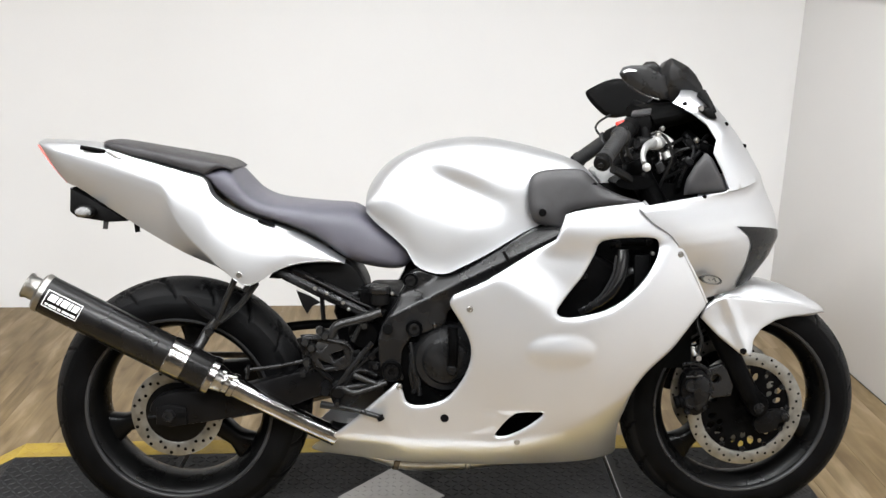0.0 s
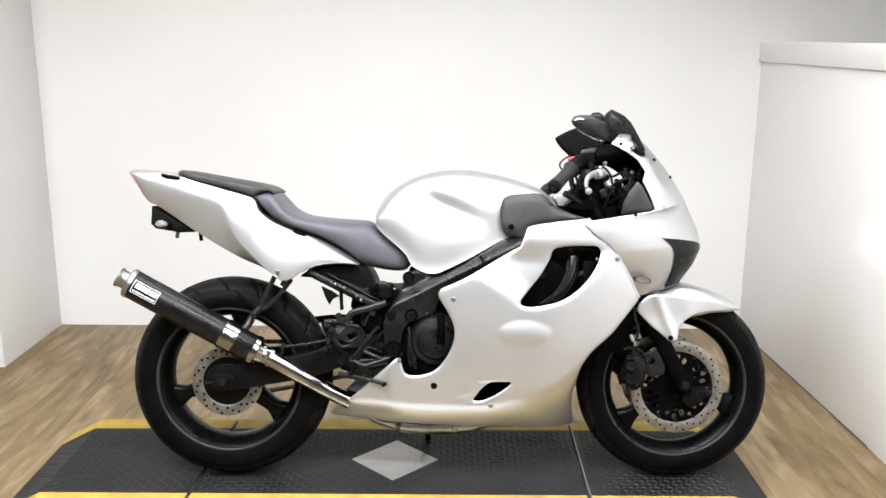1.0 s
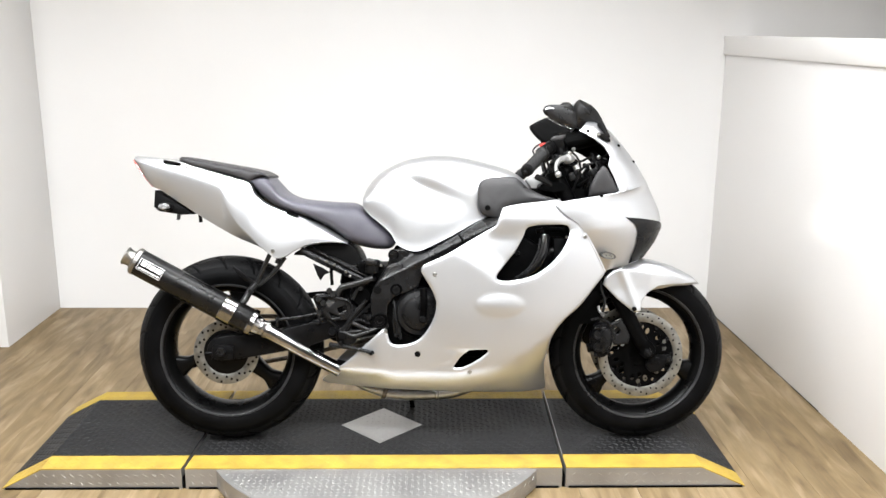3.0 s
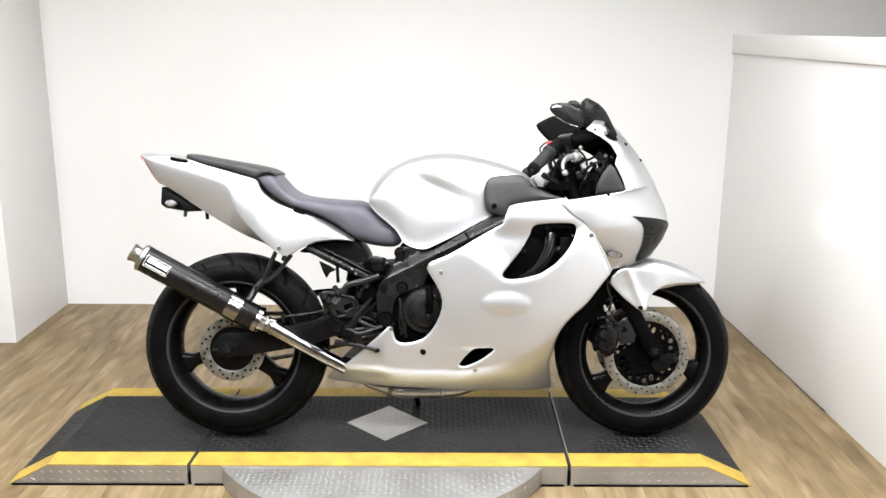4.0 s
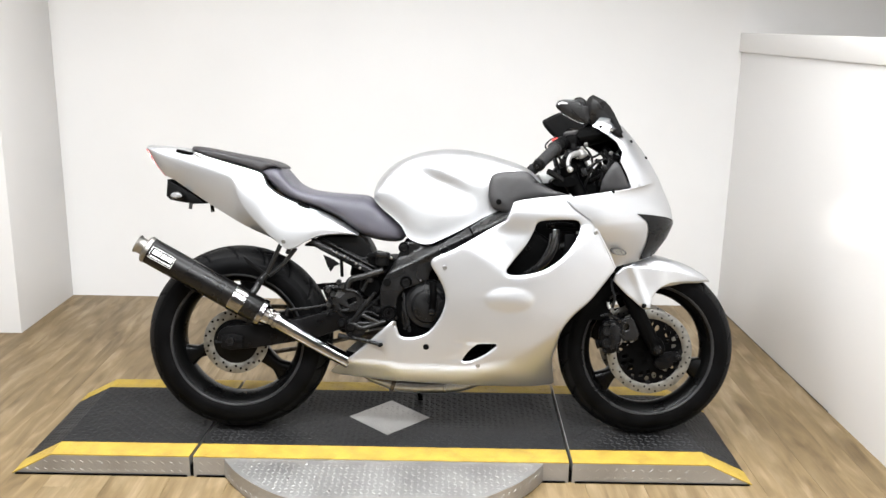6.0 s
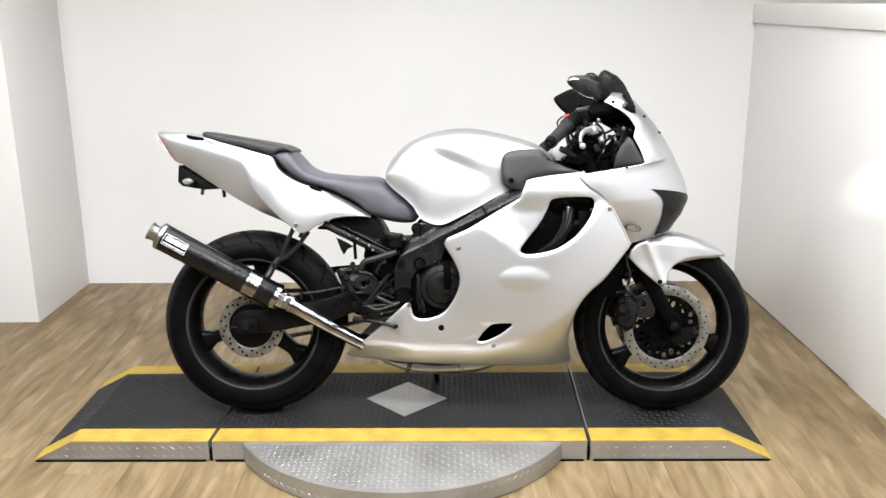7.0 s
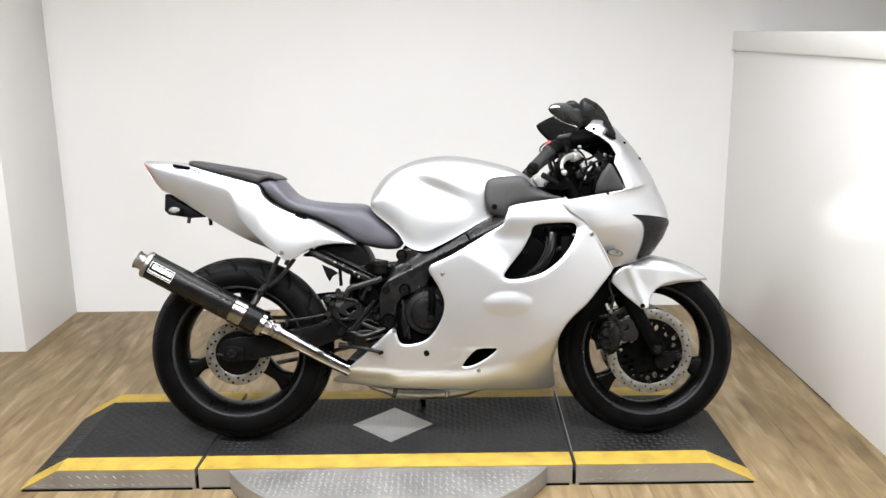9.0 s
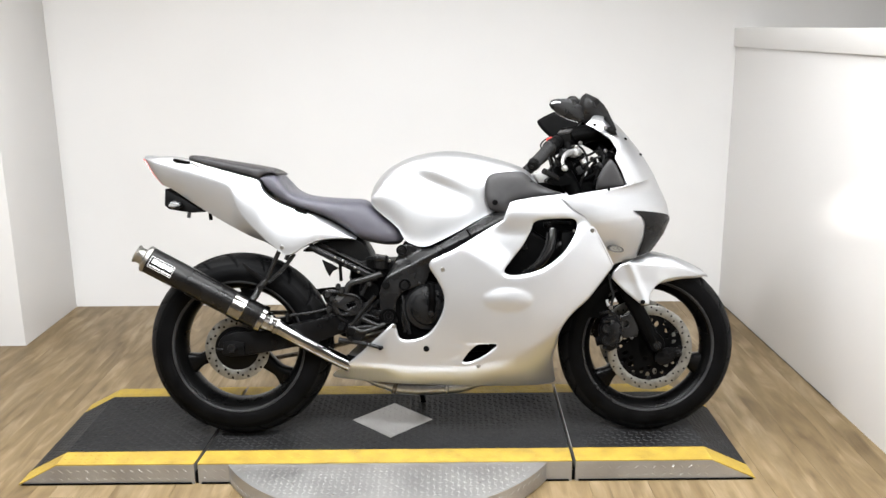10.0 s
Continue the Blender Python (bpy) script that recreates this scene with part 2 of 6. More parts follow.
def shell(outline, depth, holes=(), side=-1, thick=0.003, step=0.011, roll=0.007, reach=0.014):
    """A moulded panel: an outline in the bike's side plane (x, z), half-width depth(x, z), rolled edges and a back face."""
    rim = resample(outline, step)
    cuts = [resample(h, step * 0.8) for h in holes]
    lo, hi = rim.min(0), rim.max(0)
    gx, gz = np.meshgrid(np.arange(lo[0], hi[0], step), np.arange(lo[1], hi[1], step * 0.87))
    gx = gx + (np.arange(gx.shape[0]) % 2)[:, None] * step * 0.5
    gx, gz = gx.ravel(), gz.ravel()
    ok = inside(rim, gx, gz)
    loops = [rim] + cuts
    for c in cuts:
        ok &= ~inside(c, gx, gz)
    gx, gz = gx[ok], gz[ok]
    dist = np.min([edge_distance(c, gx, gz) for c in loops], axis=0)
    far = dist > reach * 1.05 + step * 0.5
    gx, gz = gx[far], gz[far]
    # even rows of points along the rolled edges
    bands = []
    for off in (0.12, 0.4, 0.7, 1.05):
        off *= reach
        for c in loops:
            t = np.roll(c, -1, 0) - np.roll(c, 1, 0)
            nrm = np.stack([-t[:, 1], t[:, 0]], 1) / np.maximum(np.hypot(t[:, 0], t[:, 1]), 1e-9)[:, None]
            for sgn in (1, -1):
                q = c + nrm * off * sgn
                good = inside(rim, q[:, 0], q[:, 1])
                for h in cuts:
                    good &= ~inside(h, q[:, 0], q[:, 1])
                good &= np.min([edge_distance(o, q[:, 0], q[:, 1]) for o in loops], axis=0) > off * 0.93
                bands += [Vector(p) for p in q[good]]
    flat = [Vector(q) for c in loops for q in c] + bands + [Vector(q) for q in zip(gx, gz)]
    edges, k = [], 0
    for c in loops:
        edges += [(k + i, k + (i + 1) % len(c)) for i in range(len(c))]
        k += len(c)
    v2, _, tri, *_ = mathutils.geometry.delaunay_2d_cdt(flat, edges, [], 0, 1e-6)
    P = np.array([tuple(v) for v in v2])
    T = np.array([t for t in tri if len(t) == 3])
    c = P[T].mean(1)
    keep = inside(rim, c[:, 0], c[:, 1])
    for h in cuts:
        keep &= ~inside(h, c[:, 0], c[:, 1])
    T = T[keep]
    d = np.min([edge_distance(q, P[:, 0], P[:, 1]) for q in loops], axis=0)
    y = depth(P[:, 0], P[:, 1]) - (roll(P[:, 0], P[:, 1]) if callable(roll) else roll) * (1 - np.sqrt(np.clip(1 - (1 - np.clip(d / reach, 0, 1)) ** 2, 0, 1)))
    bm = bmesh.new()
    a = [bm.verts.new((x, side * w, z)) for (x, z), w in zip(P, y)]
    b = [bm.verts.new((x, side * (w - thick), z)) for (x, z), w in zip(P, y)]
    count = {}
    for t in T:
        for i in range(3):
            e = (t[i], t[(i + 1) % 3])
            count[tuple(sorted(e))] = count.get(tuple(sorted(e)), 0) + 1
    for t in T:
        f = [a[i] for i in t]
        g = [b[i] for i in t]
        bm.faces.new(f)
        bm.faces.new(g[::-1])
        for i in range(3):
            e = (t[i], t[(i + 1) % 3])
            if count[tuple(sorted(e))] == 1:
                bm.faces.new((a[e[1]], a[e[0]], b[e[0]], b[e[1]]))
    loose = [v for v in bm.verts if not v.link_faces]
    bmesh.ops.delete(bm, geom=loose, context="VERTS")
    bmesh.ops.recalc_face_normals(bm, faces=bm.faces)
    return bm


def grid(points, close_u=False, close_v=False, bm=None):
    """Faces over rows of points (u across rows, v along them)."""
    bm = bm or bmesh.new()
    vs = [[bm.verts.new(p) for p in row] for row in points]
    nu, nv = len(vs), len(vs[0])
    for i in range(nu if close_u else nu - 1):
        for j in range(nv if close_v else nv - 1):
            q = (vs[i][j], vs[(i + 1) % nu][j], vs[(i + 1) % nu][(j + 1) % nv], vs[i][(j + 1) % nv])
            bm.faces.new(q)
    return bm, vs


def rings(rows, caps=True):
    """A closed body through closed rings of points."""
    bm, vs = grid(rows, close_v=True)
    if caps:
        bm.faces.new(vs[0])
        bm.faces.new(vs[-1][::-1])
    bmesh.ops.recalc_face_normals(bm, faces=bm.faces)
    return bm


def sweep(path, radius, n=12, n_span=6, caps=True, bm=None, flat=1.0):
    """A tube along a curve; radius: a number, or one for each control point; flat: the second axis' share."""
    path = [tuple(p) for p in path]
    pts = spline(path, n_span) if len(path) > 2 else np.array(path, float)
    r = np.full(len(pts), float(radius)) if np.isscalar(radius) else np.interp(np.linspace(0, 1, len(pts)), np.linspace(0, 1, len(radius)), radius)
    rows, up = [], Vector((0.13, 0.3, 1)).normalized()
    for i, p in enumerate(pts):
        t = Vector(pts[min(i + 1, len(pts) - 1)] - pts[max(i - 1, 0)]).normalized()
        u = (up - t * up.dot(t)).normalized()
        w = t.cross(u)
        up = u
        rows.append([Vector(p) + (u * math.cos(k * math.tau / n) + w * math.sin(k * math.tau / n) * flat) * r[i] for k in range(n)])
    b, vs = grid(rows, close_v=True, bm=bm)
    if caps:
        b.faces.new(vs[0])
        b.faces.new(vs[-1][::-1])
    bmesh.ops.recalc_face_normals(b, faces=b.faces)
    return b


def lathe(profile, centre, axis="y", n=48, wobble=None, bm=None, closed=True):
    """A body of revolution; profile: (radius, along the axis)."""
    rows = []
    c = Vector(centre)
    for k in range(n):
        a = k * math.tau / n
        row = []
        for r, s in profile:
            if wobble:
                r = r + wobble(a, r, s)
            if axis == "y":
                row.append(c + Vector((r * math.cos(a), s, r * math.sin(a))))
            elif axis == "z":
                row.append(c + Vector((r * math.cos(a), r * math.sin(a), s)))
            else:
                row.append(c + Vector((s, r * math.cos(a), r * math.sin(a))))
        rows.append(row)
    b, _ = grid(rows, close_u=True, close_v=closed, bm=bm)
    bmesh.ops.remove_doubles(b, verts=b.verts, dist=1e-6)
    bmesh.ops.recalc_face_normals(b, faces=b.faces)
    return b


def along(profile, a, b, n=32, bm=None):
    """A body of revolution about the line from a to b; profile: (share of the line, radius)."""
    a, b = Vector(a), Vector(b)
    t = (b - a).normalized()
    u = t.orthogonal().normalized()
    w = t.cross(u)
    rows = [[a.lerp(b, s) + (u * math.cos(k * math.tau / n) + w * math.sin(k * math.tau / n)) * r for k in range(n)] for s, r in profile]
    m, vs = grid(rows, close_v=True, bm=bm)
    m.faces.new(vs[0])
    m.faces.new(vs[-1][::-1])
    bmesh.ops.recalc_face_normals(m, faces=m.faces)
    return m


def block(x0, x1, y0, y1, z0, z1, bevel=0.0, seg=2, bm=None):
    b = bmesh.new()
    bmesh.ops.create_cube(b, size=1, matrix=Matrix.LocRotScale(((x0 + x1) / 2, (y0 + y1) / 2, (z0 + z1) / 2), None, (x1 - x0, y1 - y0, z1 - z0)))
    if bevel:
        bmesh.ops.bevel(b, geom=list(b.edges), offset=bevel, segments=seg, profile=0.5, affect="EDGES")
    if bm is not None:
        me = bpy.data.meshes.new("tmp")
        b.to_mesh(me)
        b.free()
        bm.from_mesh(me)
        bpy.data.meshes.remove(me)
        return bm
    return b


def faceted(outline, y, depth, back, centre, scale):
    """A housing with flat faces: an outline in the side plane, a smaller face in front of it and one behind."""
    bm = bmesh.new()
    ring = lambda k, yy: [bm.verts.new((centre[0] + (x - centre[0]) * k, yy, centre[1] + (z - centre[1]) * k)) for x, z in outline]
    a, b, c = ring(scale, y - depth), ring(1.0, y), ring(0.85, y + back)
    n = len(outline)
    for p, q in ((a, b), (b, c)):
        for i in range(n):
            bm.faces.new((p[i], p[(i + 1) % n], q[(i + 1) % n], q[i]))
    bm.faces.new(a[::-1])
    bm.faces.new(c)
    bmesh.ops.recalc_face_normals(bm, faces=bm.faces)
    bmesh.ops.bevel(bm, geom=list(bm.edges), offset=0.003, segments=2, profile=0.5, affect="EDGES", clamp_overlap=True)
    bmesh.ops.triangulate(bm, faces=[f for f in bm.faces if len(f.verts) > 4])
    return bm


def slab(outline, y0, y1, bevel=0.002):
    """A plate: an outline in the side plane, from y0 to y1."""
    bm = bmesh.new()
    vs = [bm.verts.new((x, y0, z)) for x, z in outline]
    f = bm.faces.new(vs)
    ex = bmesh.ops.extrude_face_region(bm, geom=[f])
    bmesh.ops.translate(bm, vec=(0, y1 - y0, 0), verts=[v for v in ex["geom"] if isinstance(v, bmesh.types.BMVert)])
    bmesh.ops.recalc_face_normals(bm, faces=bm.faces)
    if bevel:
        caps = [e for e in bm.edges if abs(e.verts[0].co.y - e.verts[1].co.y) < 1e-6]
        bmesh.ops.bevel(bm, geom=caps, offset=bevel, segments=2, profile=0.5, affect="EDGES", clamp_overlap=True)
    big = [f for f in bm.faces if len(f.verts) > 4]
    bmesh.ops.triangulate(bm, faces=big)
    return bm


def bolt(parent, x, y, z, r=0.008, mat=None, name="bolt"):
    """A button-head screw in the bike's right side, facing out."""
    prof = [(0, -0.001), (r * 0.45, -0.001), (r * 0.5, -0.004), (r * 0.8, -0.0035), (r, -0.001), (r, 0.006), (0, 0.006)]
    return part(name, lathe(prof, (x, y, z), n=14, closed=False), mat or M_STEEL, parent)


def pillow(outline, yc, bulge, reach, back=None, step=0.008):
    """A cushion-shaped housing: an outline in the side plane, swelling to bulge on both faces."""
    rim = resample(outline, step)
    lo, hi = rim.min(0), rim.max(0)
    gx, gz = np.meshgrid(np.arange(lo[0], hi[0], step), np.arange(lo[1], hi[1], step))
    gx, gz = gx.ravel(), gz.ravel()
    ok = inside(rim, gx, gz)
    gx, gz = gx[ok], gz[ok]
    d = edge_distance(rim, gx, gz)
    gx, gz = gx[d > step * 0.55], gz[d > step * 0.55]
    flat = [Vector(q) for q in rim] + [Vector(q) for q in zip(gx, gz)]
    v2, _, tri, *_ = mathutils.geometry.delaunay_2d_cdt(flat, [(i, (i + 1) % len(rim)) for i in range(len(rim))], [], 0, 1e-6)
    P = np.array([tuple(v) for v in v2])
    T = np.array([t for t in tri if len(t) == 3])
    c = P[T].mean(1)
    T = T[inside(rim, c[:, 0], c[:, 1])]
    d = edge_distance(rim, P[:, 0], P[:, 1])
    h = np.sqrt(np.clip(1 - (1 - np.clip(d / reach, 0, 1)) ** 2, 0, 1))
    bm = bmesh.new()
    a = [bm.verts.new((x, yc - bulge * k, z)) for (x, z), k in zip(P, h)]
    b = [bm.verts.new((x, yc + (back or bulge) * k, z)) for (x, z), k in zip(P, h)]
    for t in T:
        bm.faces.new([a[i] for i in t])
        bm.faces.new([b[i] for i in t[::-1]])
    bmesh.ops.remove_doubles(bm, verts=bm.verts, dist=1e-6)
    bmesh.ops.recalc_face_normals(bm, faces=bm.faces)
    return bm


# ---- room ----
def room():
    f = part("floor", block(-4.0, 4.0, NEAR, BACK + 0.1, FLOOR - 0.1, FLOOR - 0.006), M_LINING)
    tagged(f, "brown rustic oak laminate floor laid lengthwise", "floor", kind="structure")
    structure("wall_back", block(LEFT - 0.1, 4.0, BACK, BACK + 0.12, FLOOR - 0.02, CEIL), M_WALL, "white painted plain back wall", "wall")
    structure("wall_return", block(-4.0, LEFT, 1.085, BACK, FLOOR - 0.02, CEIL, 0.004), M_WALL, "white painted projecting wall with a square corner", "wall")
    turned = Matrix.Translation((RIGHT, BACK, 0)) @ Matrix.Rotation(radians(1.5), 4, "Z") @ Matrix.Translation((-RIGHT, -BACK, 0))
    low = structure("wall_partition", block(RIGHT, RIGHT + 0.1, NEAR, BACK - 0.001, FLOOR - 0.02, 1.262, 0.002), M_PARTITION, "low white partition wall beside the motorcycle bay", "wall")
    cap = structure("trim", block(RIGHT - 0.014, RIGHT + 0.114, NEAR, BACK - 0.001, 1.262, 1.354, 0.004), M_TRIM, "white wooden cap board along the low partition", "trim")
    joint = structure("baseboard", block(RIGHT - 0.002, RIGHT + 0.01, 0.35, BACK - 0.002, FLOOR + 0.0004, FLOOR + 0.0035), M_CABLE, "thin dark joint between partition and floor", "joint")
    low.matrix_world = cap.matrix_world = joint.matrix_world = turned
    # unseen walls and ceiling, added to close the room for bounce and reflections
    structure("wall_front", block(-4.0, 4.0, NEAR - 0.12, NEAR, FLOOR - 0.1, CEIL), M_GREYWALL, "unseen plain grey wall behind the viewer", "wall")
    structure("wall_left", block(-4.12, -4.0, NEAR - 0.12, 1.7, FLOOR - 0.1, CEIL), M_GREYWALL, "unseen plain grey side wall", "wall")
    structure("wall_right", block(4.0, 4.12, NEAR - 0.12, 1.81, FLOOR - 0.1, CEIL), M_GREYWALL, "unseen plain grey far side wall", "wall")
    structure("ceiling", block(-4.12, 4.12, NEAR - 0.12, 1.81, CEIL, CEIL + 0.1), M_CEIL, "unseen plain off-white ceiling", "ceiling")
    return f


FLOOR_OBJECT = room()


def ceiling_light(x, y, sx, sy, watts, beam):
    root = new("ceiling_light")
    root.location = (x, y, CEIL)
    tagged(root, "unseen long white ceiling light with a frosted diffuser", "light", "ceiling lights")
    fr = block(-sx / 2 - 0.03, sx / 2 + 0.03, -sy / 2 - 0.03, sy / 2 + 0.03, -0.04, 0.0, 0.004)
    part("frame", fr, M_TRIM, root)
    part("diffuser", block(-sx / 2, sx / 2, -sy / 2, sy / 2, -0.046, -0.0405), M_LAMP, root)
    area_light("panel_lamp", Matrix.Translation((x, y, CEIL - 0.06)), sx, sy, watts, beam)


for lamp in LAMPS:
    ceiling_light(*lamp)


def spotlight(x, y, z, target, watts, degrees):
    """A small ceiling spot on a rod, out of view, assumed for the partition's bright patch."""
    root = tagged(new("spotlight"), "unseen small white spotlight on a ceiling rod", "light")
    m = look((x, y, z), target)
    part("rod", sweep([(x, y, CEIL), (x, y, z + 0.06)], 0.008), M_TRIM, root)
    can = part("can", lathe([(0.0, 0.11), (0.03, 0.11), (0.04, 0.1), (0.045, 0.0), (0.041, 0.0), (0.036, 0.08), (0.0, 0.085)], (0, 0, 0), "z", 28, closed=False), M_TRIM, root)
    can.matrix_local = m
    data = bpy.data.lights.new("spot_lamp", "SPOT")
    data.energy, data.spot_size, data.spot_blend, data.shadow_soft_size, data.color = watts, radians(degrees), 0.7, 0.03, (1.0, 0.96, 0.9)
    new("spot_lamp", data).matrix_world = m @ Matrix.Translation((0, 0, 0.02))


SPOT_AT = (RIGHT + 0.04, 0.17, 0.75)
spotlight(0.8, -3.0, 1.7, SPOT_AT, SPOT, 3.5)


# ---- lift platform ----
FRONT, REAR = -0.235, 0.397
FOLD_L, FOLD_R, END_L, END_R = -1.262, 0.866, -1.392, 1.013
TABLE = (-0.187, 0.047)     # turntable centre
TABLE_R = 0.588


def deck_z(x):
    if x < FOLD_L:
        return FLOOR * (FOLD_L - x) / (FOLD_L - END_L)
    if x > FOLD_R:
        return FLOOR * (x - FOLD_R) / (END_R - FOLD_R)
    return 0.0


def skewed(xf, xr, y):
    return xf + (xr - xf) * (y - FRONT) / (REAR - FRONT)


def ramp_strip(cols, y0, y1, top, bottom):
    """A closed sheet over columns (front x, rear x) between y0 and y1, lying on the deck's slope."""
    bm = bmesh.new()
    rows = []
    for xf, xr in cols:
        row = []
        for y in (y0, y1):
            x = skewed(xf, xr, y)
            row.append((x, y, deck_z(x) + top))
        for y in (y1, y0):
            x = skewed(xf, xr, y)
            row.append((x, y, (deck_z(x) + bottom) if bottom > -0.05 else FLOOR))
        rows.append(row)
    return rings(rows)


def lug_mesh(name, places, mat, parent, size=(0.0088, 0.0015, 0.001), label=""):
    """Raised tread lugs; places: (point, along, across, up)."""
    verts, faces = [], []
    for o, a, c, u in places:
        o, a, c, u = Vector(o), Vector(a), Vector(c), Vector(u)
        k = len(verts)
        verts += [o - a * size[0], o - c * size[1], o + a * size[0], o + c * size[1],
                  o - a * size[0] * 0.5 + u * size[2], o + a * size[0] * 0.5 + u * size[2]]
        faces += [(k, k + 1, k + 4), (k + 1, k + 5, k + 4), (k + 1, k + 2, k + 5), (k + 2, k + 3, k + 5), (k + 3, k + 4, k + 5), (k + 3, k, k + 4)]
    me = bpy.data.meshes.new(name)
    me.from_pydata([tuple(v) for v in verts], [], faces)
    me.materials.append(mat)
    ob = new(name, me)
    ob.parent = parent
    tagged(ob, label, kind="stuff")
    return ob


def tread(u0, u1, v0, v1, at, ok, pitch=0.026, way=0):
    """Lugs in the alternating tread pattern; at(u, v) gives the point and three axes."""
    out = []
    for i in range(int((u1 - u0) / pitch)):
        for j in range(int((v1 - v0) / pitch)):
            u, v = u0 + (i + 0.5) * pitch, v0 + (j + 0.5) * pitch
            if ok(u, v):
                o, a, b, n = at(u, v)
                s = way or (1 if (i + j) % 2 else -1)
                d = (Vector(a) * 0.8 + Vector(b) * 0.6 * s).normalized()
                out.append((o, d, Vector(n).cross(d), n))
    return out


def on_deck(x, y, lift):
    z = deck_z(x)
    slope = 0.0 if FOLD_L <= x <= FOLD_R else (deck_z(x + 0.001) - z) / 0.001
    a = Vector((1, 0, slope)).normalized()
    return (x, y, z + lift), a, (0, 1, 0), a.cross(Vector((0, 1, 0)))


def motorcycle_lift():
    root = tagged(new("motorcycle_lift"), "low black tread plate display platform with yellow edges and aluminium turntable", "platform")
    y0, y1 = FRONT + 0.09, REAR - 0.078
    segs = [[(END_L, END_L), (FOLD_L, FOLD_L - 0.008), (-0.816, -0.778)],
            [(-0.804, -0.766), (-0.2, -0.2), (0.412, 0.421)],
            [(0.424, 0.433), (FOLD_R, FOLD_R), (END_R, END_R)]]
    cx, cy = TABLE
    rad = 0.143
    for cols in segs:
        body = part("segment_body", ramp_strip(cols, FRONT, REAR, 0.0, -1), M_ALU, root, "bare aluminium tread plate side", angle=15)
        part("deck_sheet", ramp_strip(cols, y0 + 0.002, y1 - 0.002, 0.004, 0.0005), M_DECK, body, "black tread plate deck", angle=5)
        for a, b in ((FRONT, y0), (y1, REAR)):
            part("safety_stripe", ramp_strip(cols, a, b, 0.004, 0.0005), M_YELLOW, body, "yellow painted edge stripe", angle=5)
        xl, xr = cols[0], cols[-1]
        ok = lambda x, y: (skewed(*xl, y) + 0.012 < x < skewed(*xr, y) - 0.012) and (abs(x - cx) / rad + abs(y - cy - 0.036) / rad > 1.05)
        n = tread(xl[0], xr[0] + 0.06, y0, y1, lambda x, y: on_deck(x, y, 0.004), ok, 0.0205)
        lug_mesh("deck_tread", n, M_LUG, body, (0.0105, 0.0029, 0.0018))
        yel = []
        for a, b in ((FRONT, y0), (y1, REAR)):
            yel += tread(xl[0], xr[0] + 0.06, a, b, lambda x, y: on_deck(x, y, 0.004), lambda x, y: skewed(*xl, y) + 0.012 < x < skewed(*xr, y) - 0.012)
        lug_mesh("stripe_tread", yel, M_YELLOW, body, size=(0.01, 0.003, 0.0009))
        side = tread(xl[0] + 0.01, xr[0] - 0.005, FLOOR + 0.004, -0.002, lambda x, z: ((x, FRONT - 0.0002, z), (1, 0, 0), (0, 0, 1), (0, -1, 0)),
                     lambda x, z: z < deck_z(x) - 0.008, 0.029, -1 if xl[0] < 0.4 else 0)
        lug_mesh("side_tread", side, M_ALU, body, (0.0088, 0.0011, 0.0008))
        seal = bmesh.new()
        block(xl[0] + 0.01, xr[0] - 0.01, FRONT - 0.004, FRONT + 0.02, FLOOR + 0.0005, FLOOR + 0.006, bm=seal)
        part("base_seal", seal, M_LINING, body, "black rubber seal along the floor")
    part("seam_edge", ramp_strip([(0.4205, 0.4295), (0.4235, 0.4325)], FRONT + 0.09, REAR - 0.01, 0.0055, -0.03), M_ALU, root, "worn bare metal edge of the joint")
    for x in (-0.81, 0.418):
        part("seam_channel", block(x - 0.0045, x + 0.0045, FRONT + 0.004, REAR - 0.004, FLOOR + 0.001, -0.03, 0), M_LINING, root, "black joint between the segments")
    # central inlay
    r = rad
    dia = bmesh.new()
    pts = [(cx - r, cy + 0.036), (cx, cy + 0.036 - r), (cx + r, cy + 0.036), (cx, cy + 0.036 + r)]
    lo = [dia.verts.new((x, y, 0.0042)) for x, y in pts]
    hi = [dia.verts.new((cx + (x - cx) * 0.99, cy + 0.036 + (y - cy - 0.036) * 0.99, 0.0062)) for x, y in pts]
    dia.faces.new(hi)
    for i in range(4):
        dia.faces.new((lo[i], lo[(i + 1) % 4], hi[(i + 1) % 4], hi[i]))
    inlay = part("diamond_inlay", dia, M_ALU, root, "bare aluminium diamond plate inlay")
    lug_mesh("inlay_tread", tread(cx - r, cx + r, cy + 0.036 - r, cy + 0.036 + r, lambda x, y: ((x, y, 0.0062), (1, 0, 0), (0, 1, 0), (0, 0, 1)),
                                 lambda x, y: abs(x - cx) + abs(y - cy - 0.036) < r - 0.014, 0.02), M_ALU, inlay, (0.0072, 0.0014, 0.0009))
    # turntable, two lips beyond the platform's edges
    for s, edge in ((-1, FRONT),):
        h = abs(edge - cy)
        a = math.acos(h / TABLE_R)
        ring = [(cx + TABLE_R * math.sin(t), cy + s * TABLE_R * math.cos(t)) for t in np.linspace(-a, a, 64)]
        ring = [(ring[0][0], edge + s * 0.001)] + ring[1:-1] + [(ring[-1][0], edge + s * 0.001)]
        bm = bmesh.new()
        top = [bm.verts.new((x, y, -0.003)) for x, y in ring]
        low = [bm.verts.new((x, y, FLOOR + 0.004)) for x, y in ring]
        bm.faces.new(top)
        bm.faces.new(low[::-1])
        for i in range(len(ring)):
            j = (i + 1) % len(ring)
            bm.faces.new((top[i], low[i], low[j], top[j]))
        bmesh.ops.recalc_face_normals(bm, faces=bm.faces)
        lip = part("turntable_lip", bm, M_ALU, root, "round aluminium tread plate turntable edge")
